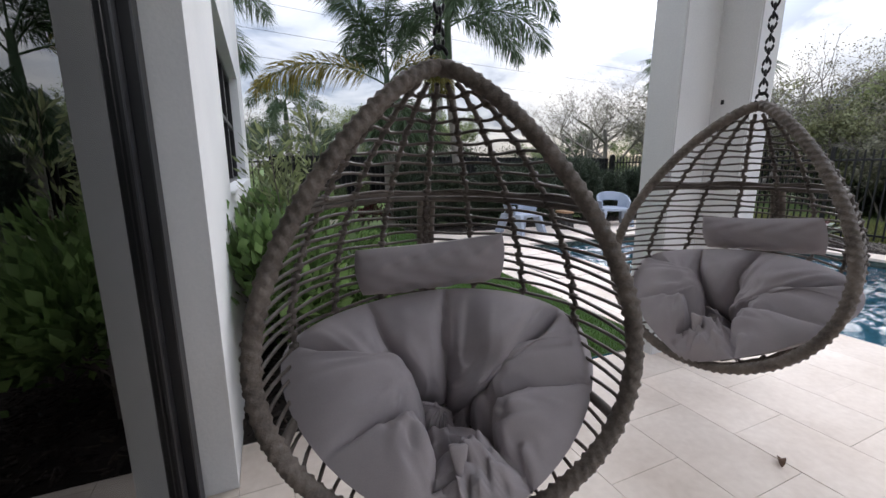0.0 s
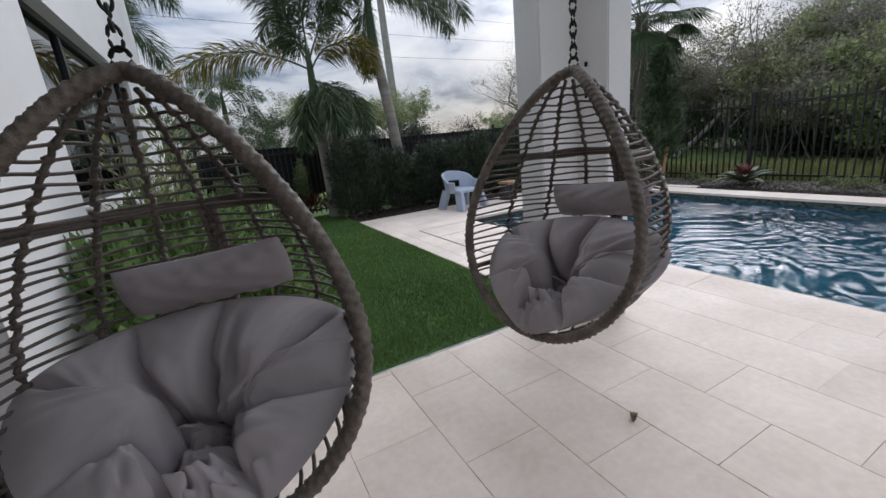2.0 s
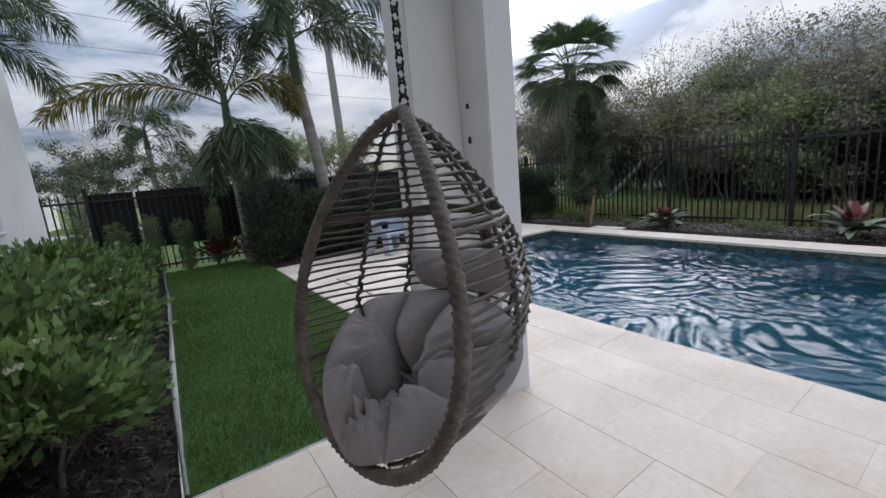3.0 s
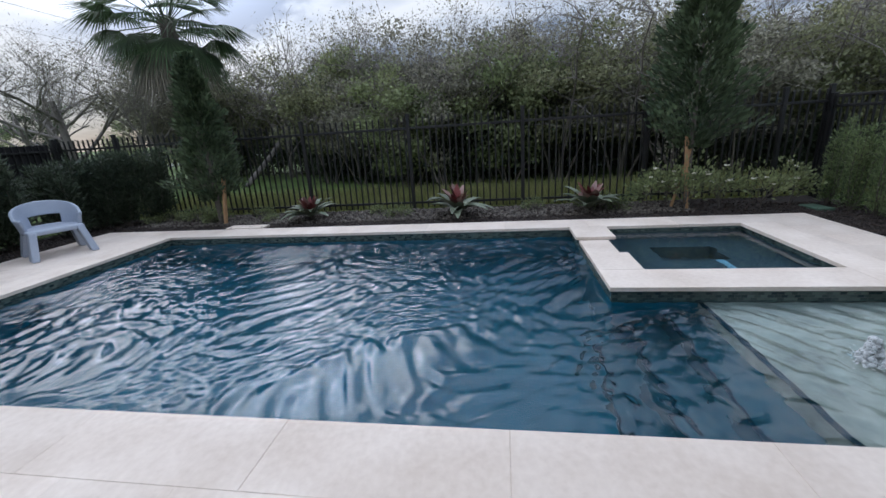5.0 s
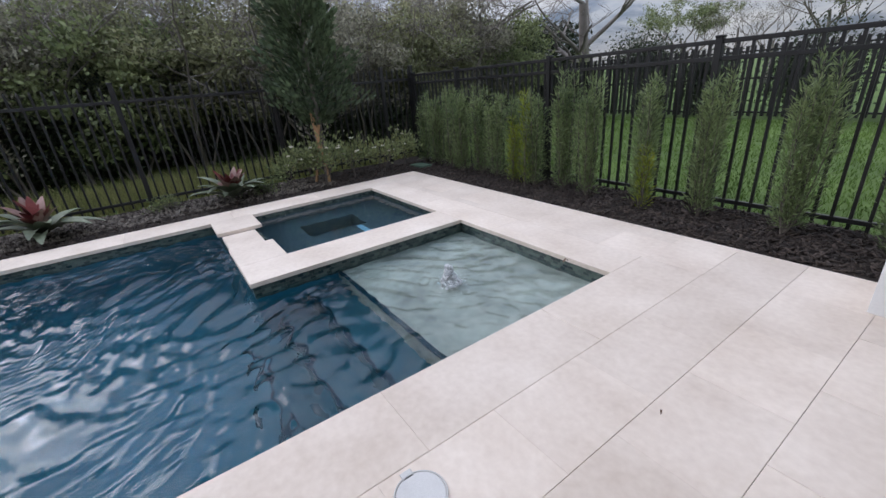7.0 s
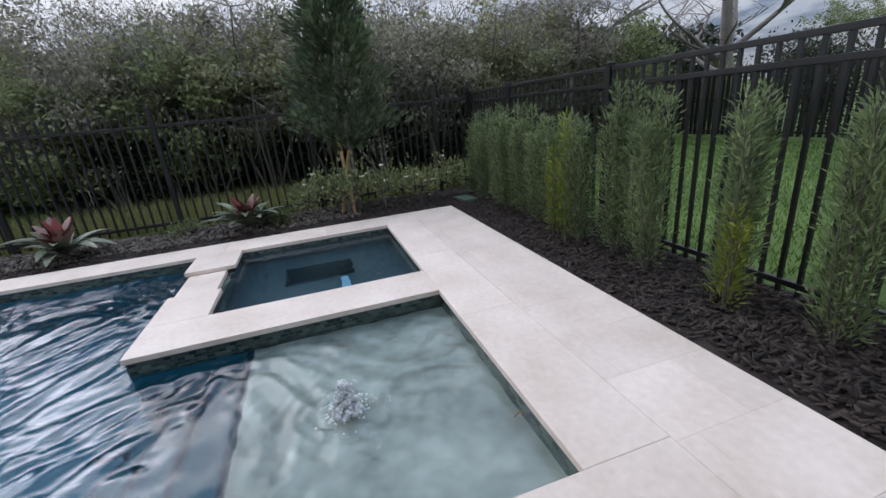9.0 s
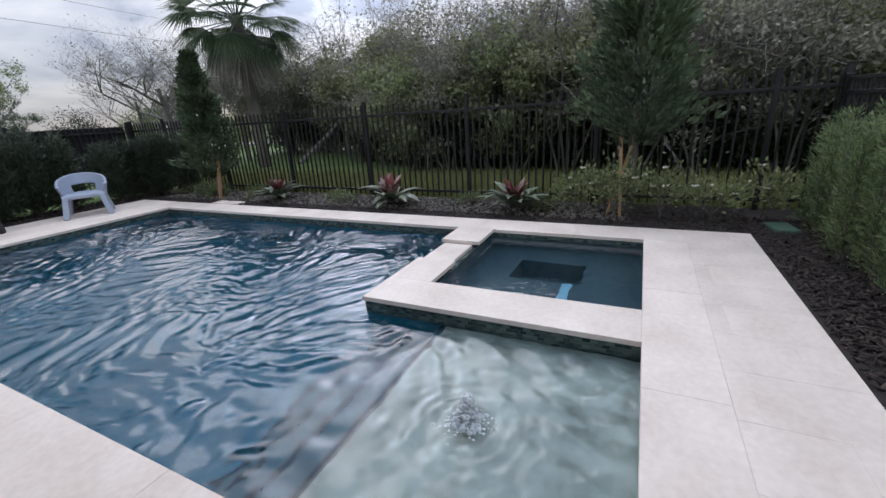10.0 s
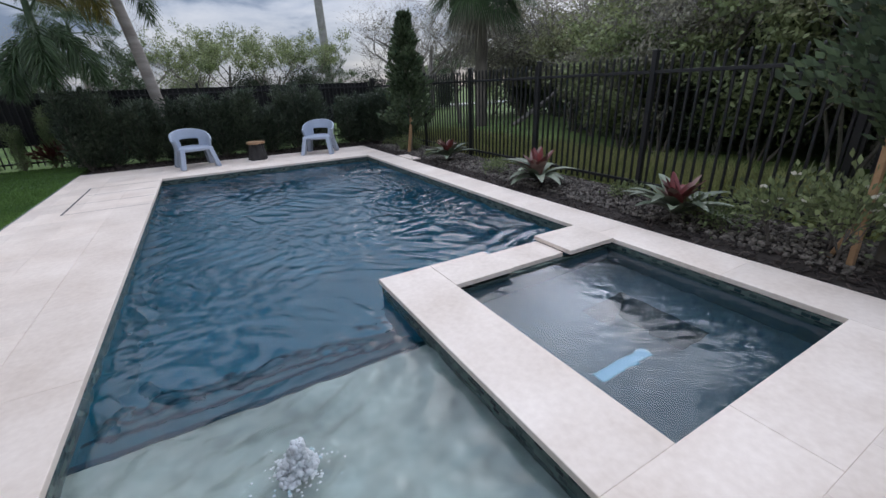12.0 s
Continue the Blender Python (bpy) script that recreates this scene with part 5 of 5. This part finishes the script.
def canopy_meshes(seed, height, radius, n, leaf, material):
    """Slender leaning stems under a broken crown: lumps of leaves with gaps, and bare twigs through it."""
    r = np.random.default_rng(seed)
    pcs, twigs = [], []
    for k in range(4):
        a, lean = r.uniform(0, 6.28), r.uniform(0.1, 0.7)
        t = np.linspace(0, 1, 8)[:, None]
        d = np.array((math.cos(a) * lean, math.sin(a) * lean, 1.0))
        pts = d * t * height * r.uniform(0.6, 0.9) + r.normal(0, 0.06, (8, 3)) * t + np.array((math.cos(a) * 0.15, math.sin(a) * 0.15, 0))
        pcs.append(tube(pts, np.linspace(0.032, 0.010, 8), 5))
        for q in range(24):
            b = pts[r.integers(3, 8)]
            w = r.normal(size=3) * np.array((1, 1, 0.5)) + np.array((0, 0, 0.35))
            w = w / np.linalg.norm(w) * r.uniform(0.7, 1.7)
            u = np.linspace(0, 1, 5)[:, None]
            twigs.append(tube(b + w * u + r.normal(0, 0.09, (5, 3)) * u, np.linspace(0.012, 0.004, 5), 3))
    m = 46
    lumps = r.normal(size=(m, 3))
    lumps = lumps / np.linalg.norm(lumps, axis=1)[:, None] * r.uniform(0.35, 1.0, m)[:, None] * np.array((radius, radius, height * 0.40)) + np.array((0, 0, height * 0.58))
    c = lumps[r.integers(0, m, n)] + r.normal(0, 0.17, (n, 3)) * np.array((1.2, 1.2, 0.8))
    c = c[c[:, 2] > 0.25]
    return [("stem", smooth(raw_mesh("stem", *merge(pcs), BARK))), ("brushwood", smooth(raw_mesh("brushwood", *merge(twigs), TWIG))), ("foliage", raw_mesh("foliage", *leaves(r, c, leaf[0], leaf[1], 0.1), material))]


def edge_x(y):
    """The front of the woods: it draws back towards the north."""
    return 12.9 + 0.45 * max(0.0, y - 2.2)


canopy = [canopy_meshes(130, 3.9, 1.35, 7000, (0.11, 0.055), LEAF_GREY), canopy_meshes(131, 3.5, 1.45, 8500, (0.12, 0.06), LEAF_MID), canopy_meshes(132, 4.0, 1.40, 7000, (0.11, 0.055), LEAF_OLIVE), canopy_meshes(133, 3.7, 1.45, 5200, (0.10, 0.05), LEAF_GREY)]
rows_y = [-10.4 + 1.35 * k for k in range(13)]
for chosen, lo, hi, dx in ((lambda y: not -0.8 < y < 3.0, 0.92, 1.10, 0.0), (lambda y: -0.8 < y < 3.0, 0.92, 1.05, 0.0), (lambda y: not 0.0 < y < 5.0, 1.12, 1.32, 2.4), (lambda y: 0.0 < y < 5.0, 1.15, 1.30, 2.4)):
    scatter(canopy, "thicket_tree", "slender grey-stemmed thicket tree with dusty leaves behind the fence", "tree", [(edge_x(y) + dx + R.uniform(0.0, 0.8), y + R.uniform(-0.3, 0.3)) for y in rows_y if chosen(y)], "thicket trees", lo, hi)
scatter(canopy[:3], "thicket_tree", "dark leafy thicket tree closing the view beyond the fence corner", "tree", [(20.0, 7.5), (21.0, 9.2), (19.4, 10.8), (18.6, 12.4), (20.6, 12.8), (18.0, 14.2), (21.0, 14.6)], "thicket trees", 1.2, 1.4)
scatter(under[:2], "thicket_bush", "thicket bush beyond the fence corner, leaves coloured as in shade", "bush", [(18.6, 6.6), (19.6, 8.4), (19.8, 10.2), (20.4, 12.2), (20.2, 13.9)], "thicket bushes", 0.8, 1.0)
scatter(under[:2], "thicket_bush", "dense thicket bush behind the pool fence, leaves coloured as in shade", "bush", [(edge_x(y) + 1.5 + R.uniform(-0.4, 0.4), y + R.uniform(-0.3, 0.3)) for y in rows_y], "thicket bushes", 0.7, 0.95)
scatter([woods[1], woods[3]], "woodland_tree", "half-bare woodland tree with grey twigs behind the fence", "tree", [(edge_x(y) + 1.6 + R.uniform(-0.5, 0.8), y) for y in (-8.0, -5.6, -3.4, -1.2, 1.0, 3.4, 6.0)], "woodland trees", 0.55, 0.72)
scatter([woods[3], woods[1]], "woodland_tree", "leafless woodland tree deep behind the pool fence", "tree", [(19.5 + R.uniform(-1.0, 1.5), -9.6 + 3.0 * k + R.uniform(-0.8, 0.8)) for k in range(7)], "woodland trees", 0.72, 0.95)
scatter(woods, "woodland_tree", "woodland tree beyond the neighbouring lawn", "tree", [(19 - 2.6 * k + R.uniform(-0.8, 0.8), -25 - R.uniform(0, 5)) for k in range(9)], "woodland trees", 0.5, 0.85)
scatter(under, "lawn_bush", "green bush along the far lawn fence", "bush", [(15 - 2.2 * k, -13.6 + R.uniform(-0.4, 0.4)) for k in range(8)], "lawn bushes", 0.6, 0.9)
scatter(woods[:3], "street_tree", "distant leafy tree beyond the garden fence", "tree", [(-14 + 4.6 * k + R.uniform(-1.5, 1.5), 30 + R.uniform(-4, 9)) for k in range(13)], "street trees", 0.7, 1.0)
scatter([woods[2], woods[0]], "garden_tree", "dark leafy tree behind the garden fence", "tree", [(-4.5, 19.0), (-1.0, 17.5), (2.0, 19.5), (5.5, 18.5), (9.0, 20.0)], "garden trees", 0.52, 0.66)
scatter(under, "street_hedge", "distant clipped hedge beyond the garden fence", "hedge", [(-16 + 3.0 * k + R.uniform(-0.6, 0.6), 21.5 + R.uniform(-1, 2)) for k in range(16)], "street hedges", 0.75, 1.1)
bare = [tree_meshes(120, 8.2, 0.20, 0, None, None, 0.72, 5, 3, 0.35, 0, 1.25, TWIG), tree_meshes(121, 6.4, 0.13, 500, (0.08, 0.04), LEAF_DRY, 0.7, 5, 3, 0.3, 0.2, 1.2, TWIG)]
for x, y, s, k in ((2.6, 38, 1.0, 0), (17.8, 8.6, 0.62, 1), (16.5, 17.5, 1.0, 1), (13.5, 13.2, 0.85, 1), (14.2, -15.8, 1.05, 0), (14.0, -9.6, 0.9, 1), (20, 14, 1.0, 1)):
    plant("bare_tree", "leafless pale grey tree with spreading limbs", "tree", bare[k], pose(x, y, -0.08, 0, 0, 50 * x) @ Matrix.Diagonal((s, s, s, 1)), "bare trees")
scatter([woods[3], woods[1]], "woodland_tree", "half-bare grey tree behind the corner of the fence", "tree", [(14.6, 11.6), (16.4, 13.0), (13.2, 14.2), (15.2, 15.8)], "woodland trees", 0.6, 0.72)
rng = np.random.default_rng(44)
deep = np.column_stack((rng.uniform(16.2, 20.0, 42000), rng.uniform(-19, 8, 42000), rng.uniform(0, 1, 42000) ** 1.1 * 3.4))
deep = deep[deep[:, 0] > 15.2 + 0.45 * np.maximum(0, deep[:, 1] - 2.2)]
# leaf wall coloured dark to stand for the shade inside the woods
solid("deep_woods", raw_mesh("deep_woods", *leaves(rng, deep, 0.28, 0.15, 0.1), LEAF_SHADED), "leaf mass deep in the woods, coloured dark as deep shade", "woods", "stuff")
# pale leaning trunk in the thicket
solid("leaning_trunk", smooth(raw_mesh("leaning_trunk", *tube([(15.3, 9.0, -0.05), (16.3, 8.95, 0.45), (17.1, 8.85, 0.95), (18.3, 8.8, 1.75)], (0.10, 0.09, 0.08, 0.07), 8), TWIG)), "pale leaning tree trunk at the edge of the thicket", "trunk")
rng = np.random.default_rng(30)
solid("wild_grass", raw_mesh("wild_grass", *blades(rng, in_box(rng, 26000, 10.2, -6.0, 12.4, 8.5), -0.05, 0.30, 0.014, 0.45), TALLGRASS), "tall dry yellow-green grass behind the fence", "grass", "stuff")
solid("lawn_blades", raw_mesh("lawn_blades", *blades(rng, np.concatenate((in_box(rng, 60000, 1.0, -12.4, 13.0, -4.9), in_box(rng, 9000, -6, 8.8, 2.6, 9.5))), -0.05, 0.055, 0.012, 0.5), LAWNBLADE), "mown green grass of the neighbouring lawn", "grass", "stuff")

# ---- street and distance ----
solid("road", box_me("road", ROAD, -60, 24.5, -0.06, 60, 29.0, -0.035), "pale asphalt road beyond the fence", "road", "structure")
solid("kerb", box_me("kerb", EDGING, -60, 24.2, -0.06, 60, 24.5, 0.06, bevel=0.02), "pale concrete kerb of the road", "kerb", "structure")
pole = thing("utility_pole", "tall grey concrete power pole with cables", "pole", pose(17.0, 39.0, -0.05))
child("shaft", smooth(raw_mesh("shaft", *tube([(0, 0, 0), (-0.2, 0, 9), (-0.4, 0, 20)], (0.40, 0.36, 0.28), 14), POLE)), pole)
for dz in (11.0, 13.0, 15.0):
    tt = np.linspace(-1, 1, 24)
    child("cable", raw_mesh("cable", *tube(np.stack((tt * 60, 8 * tt, dz - 1.2 + 1.2 * tt ** 2), -1), 0.014, 4), IRON), pole)
far_house = thing("far_house", "white neighbouring house with a grey tiled roof", "house", pose(-11.2, 37, -0.05))
part("house_wall", box_bm(-6, -4, 0, 6, 4, 3.0, bevel=0.02), STUCCO, far_house)
bm = bmesh.new()
lo = [bm.verts.new(p) for p in ((-6.5, -4.5, 3.0), (6.5, -4.5, 3.0), (6.5, 4.5, 3.0), (-6.5, 4.5, 3.0))]
hi = [bm.verts.new(p) for p in ((-3.0, 0, 5.2), (3.0, 0, 5.2))]
for f in ((lo[0], lo[1], hi[1], hi[0]), (lo[1], lo[2], hi[1]), (lo[2], lo[3], hi[0], hi[1]), (lo[3], lo[0], hi[0]), (lo[3], lo[2], lo[1], lo[0])):
    bm.faces.new(f)
part("roof", bm, ROOFTILE, far_house)


# ---- loose furniture ----
def lounge_seat(m):
    """Moulded armchair: a wrapped back on splayed slab legs."""
    c = thing("garden_armchair", "pale blue-grey moulded plastic armchair with an open back", "armchair", m, "moulded armchairs")
    nu, nv = 44, 12
    bm = bmesh.new()
    grid = []
    for i in range(nu + 1):
        th = (-0.16 + 1.32 * i / nu) * math.pi
        bk = max(0.0, math.sin(th))
        row = []
        for j in range(nv + 1):
            v = j / nv
            z = 0.36 + v * (0.22 + 0.20 * bk ** 0.7)
            flare = 1 + 0.28 * v ** 1.4 * (0.5 + 0.5 * bk)
            row.append(bm.verts.new((0.325 * math.cos(th) * flare, 0.02 + 0.29 * math.sin(th) * flare, z)))
        grid.append(row)
    for i in range(nu):
        for j in range(nv):
            mid = (i + 0.5) / nu
            if 0.355 < mid < 0.645 and 2 <= j <= 5:
                continue
            bm.faces.new((grid[i][j], grid[i + 1][j], grid[i + 1][j + 1], grid[i][j + 1]))
    for f in bm.faces:
        f.smooth = True
    shell_ob = part("backrest", bm, PLASTIC, c, "wrapped back with an opening above the seat")
    sol = shell_ob.modifiers.new("solidify", "SOLIDIFY")
    sol.thickness, sol.offset = 0.045, 0.0
    bev = shell_ob.modifiers.new("bevel", "BEVEL")
    bev.width, bev.segments, bev.limit_method, bev.angle_limit = 0.014, 2, "ANGLE", radians(50)
    part("seat", box_bm(-0.325, -0.28, 0.345, 0.325, 0.29, 0.415, bevel=0.03, seg=3), PLASTIC, c)
    for sx in (-1, 1):
        for sy in (-1, 1):
            bm = box_bm(-0.045, -0.10, 0.0, 0.045, 0.10, 0.40, bevel=0.02, seg=2)
            for q in bm.verts:
                t = 1 - q.co.z / 0.4
                q.co.x += sx * (0.265 + 0.075 * t)
                q.co.y += sy * (0.19 + 0.12 * t)
            part("leg", bm, PLASTIC, c)
    return c


seat1 = lounge_seat(pose(4.90, 6.95, 0.002, 0, 0, 12))
copy_thing(seat1, pose(7.60, 7.02, 0.002, 0, 0, -28))
stump = thing("stump_table", "black bark stump side table with a pale cut top", "side table", pose(6.14, 7.02, 0.002))
bm = bmesh.new()
bmesh.ops.create_cone(bm, cap_ends=True, segments=40, radius1=0.20, radius2=0.15, depth=0.36, matrix=Matrix.Translation((0, 0, 0.18)))
bmesh.ops.subdivide_edges(bm, edges=[e for e in bm.edges if abs(e.verts[0].co.z - e.verts[1].co.z) > 0.2], cuts=6)
for v in bm.verts:
    a = math.atan2(v.co.y, v.co.x)
    k = 1 + 0.07 * math.sin(a * 5 + v.co.z * 6) + 0.04 * math.sin(a * 11)
    v.co.x, v.co.y = v.co.x * k, v.co.y * k
part("base", bm, STUMPB, stump)
bm = bmesh.new()
bmesh.ops.create_cone(bm, cap_ends=True, segments=40, radius1=0.20, radius2=0.195, depth=0.045, matrix=Matrix.Translation((0, 0, 0.3825)))
for v in bm.verts:
    a = math.atan2(v.co.y, v.co.x)
    k = 1 + 0.06 * math.sin(a * 3 + 1) + 0.03 * math.sin(a * 8)
    v.co.x, v.co.y = v.co.x * k, v.co.y * k
part("tabletop", bm, STUMPW, stump, "pale cut wood top")

# ---- small things on the deck ----
lid = thing("skimmer_lid", "round brushed steel skimmer lid set in the deck", "lid", pose(3.675, -0.735, 0.0))
bm = bmesh.new()
bmesh.ops.create_cone(bm, cap_ends=True, segments=48, radius1=0.098, radius2=0.095, depth=0.006, matrix=Matrix.Translation((0, 0, 0.004)))
part("cover", bm, STEEL, lid)
ang = np.linspace(0, 2 * np.pi, 49)[:-1]
child("ring", smooth(raw_mesh("ring", *tube(np.stack((0.101 * np.cos(ang), 0.101 * np.sin(ang), 0 * ang + 0.004), -1), 0.004, 6, True), STEEL)), lid)
part("tab", box_bm(0.085, -0.025, 0.001, 0.125, 0.025, 0.007, bevel=0.003), STEEL, lid, "flat steel lift tab")


def dead_leaf(m, L=0.075, W=0.03):
    n = 9
    t = np.linspace(0, 1, n)
    w = W * np.sin(np.pi * t ** 0.8) ** 0.8
    z = 0.006 + 0.022 * np.sin(t * 3.6) ** 2
    v = np.stack((np.stack((t * L, -w / 2, z + 0.35 * w), -1), np.stack((t * L, 0 * t, z), -1), np.stack((t * L, w / 2, z + 0.35 * w), -1)), 1).reshape(-1, 3)
    i = np.arange(n - 1)[:, None] * 3 + np.arange(2)[None]
    f = np.stack((i, i + 3, i + 4, i + 1), -1).reshape(-1, 4)
    solid("dead_leaf", smooth(raw_mesh("dead_leaf", v, f, DEADLEAF)), "curled brown dead leaf lying on the stone deck", "leaf", group="fallen leaves", m=m)


dead_leaf(pose(2.03, 0.64, 0.001, 0, 0, 35), 0.085, 0.034)
for k in range(8):
    dead_leaf(pose(R.uniform(0.6, 3.7), R.uniform(-3.0, 1.6), 0.001, 0, 0, R.uniform(0, 360)), R.uniform(0.012, 0.022), 0.008)
dead_leaf(pose(4.62, -2.76, 0.001, 0, 0, 80), 0.06, 0.02)
solid("valve_box", box_me("valve_box", BOXGREEN, -0.19, -0.12, -0.04, 0.19, 0.12, 0.03, bevel=0.02, seg=2), "green plastic irrigation valve box lid in the mulch", "lid", m=pose(9.15, -4.22, 0, 0, 0, 8))

solid("stepping_stone", box_me("stepping_stone", STONE, 8.868, 4.45, -0.03, 9.10, 5.15, 0.015, bevel=0.008, seg=2), "flat cream stone lying in the bed beside the coping", "stone")

# slot drain and joints of the removable cover in the deck
solid("slot_drain", box_me("slot_drain", BRONZE, 3.228, 3.70, -0.02, 3.252, 5.66, 0.003), "thin black slot drain in the deck", "drain", "structure")
for k, y in enumerate((3.70, 4.35, 5.00, 5.66)):
    solid("deck_joint", box_me("deck_joint", GROUT, 3.253, y - 0.006, -0.012, 4.26, y + 0.006, 0.0022), "straight dark saw-cut joint in the deck", "joint", "structure")

# ---- paving stones ----
stones = {}


def stone(parent, x0, y0, x1, y1, z=0.0, thick=0.05, name="paver", gap=0.0013, bev=0.0014, cross=0.0008):
    w, d = round(x1 - x0 - 2 * gap, 4), round(y1 - y0 - 2 * cross, 4)
    if w < 0.01 or d < 0.01:
        return
    key = (w, d, thick, bev)
    if key not in stones:
        stones[key] = box_me("paver", STONE, -w / 2, -d / 2, -thick, w / 2, d / 2, 0, bevel=bev, seg=1)
    child(name, stones[key], parent, "", pose((x0 + x1) / 2, (y0 + y1) / 2, z + R.uniform(-0.0006, 0.0006)))


deck = thing("deck", "cream shellstone paved deck in running bond", "deck", kind="structure")


def pave(x0, y0, x1, y1, ox=3.82, oy=0.285, gap=0.0012, cross=0.0008):
    """Running bond: columns along y, every other one shifted by half a stone."""
    c0, c1 = math.floor((x0 - ox) / TX), math.ceil((x1 - ox) / TX)
    for c in range(c0, c1):
        a, b = max(x0, ox + c * TX), min(x1, ox + (c + 1) * TX)
        if b - a < 0.015:
            continue
        sh = oy + (0.5 * TY if (c % 2) else 0.0)
        r0, r1 = math.floor((y0 - sh) / TY), math.ceil((y1 - sh) / TY)
        for r_ in range(r0, r1):
            p, q = max(y0, sh + r_ * TY), min(y1, sh + (r_ + 1) * TY)
            if q - p > 0.015:
                stone(deck, a, p, b, q, gap=gap, cross=cross if b < 2.98 else 0.0001, bev=0.0014 if b < 2.98 else 0.0006)


pave(-0.415, DY0, WALL, 1.548)
pave(WALL, DY0, 3.82, 1.85)
pave(2.76, 1.85, 3.82, DY1)
pave(3.82, PY1 + COP, EX1, DY1, gap=0.0005)
pave(3.82, DY0, EX1, PY0 - COP, gap=0.0004)

coping = thing("coping", "cream stone coping round the pool and spa", "coping", kind="structure")


def cope(x0, y0, x1, y1, along, length=1.22, z=0.0):
    n = max(1, round(((y1 - y0) if along == "y" else (x1 - x0)) / length))
    for k in range(n):
        if along == "y":
            stone(coping, x0, y0 + (y1 - y0) * k / n, x1, y0 + (y1 - y0) * (k + 1) / n, z, 0.042, "coping_stone", 0.0004, 0.003, 0.0001)
        else:
            stone(coping, x0 + (x1 - x0) * k / n, y0, x0 + (x1 - x0) * (k + 1) / n, y1, z, 0.042, "coping_stone", 0.0004, 0.003, 0.0001)


cope(3.82, PY0 - COP, PX0, PY1 + COP, "y")
cope(PX1, PY0 - COP, EX1, PY1 + COP, "y")
cope(PX0, PY1, PX1, PY1 + COP, "x")
cope(PX0, PY0 - COP, PX1, PY0, "x")
cope(BX, PY0, SX0, BY, "y", 2.3)
cope(SX0, SY1, 7.17, BY, "x")
cope(7.80, SY1 - 0.03, PX1, BY + 0.02, "x", 0.6, 0.012)
cope(7.17, SY1 + 0.06, 7.80, BY - 0.02, "x", 0.7, -0.032)
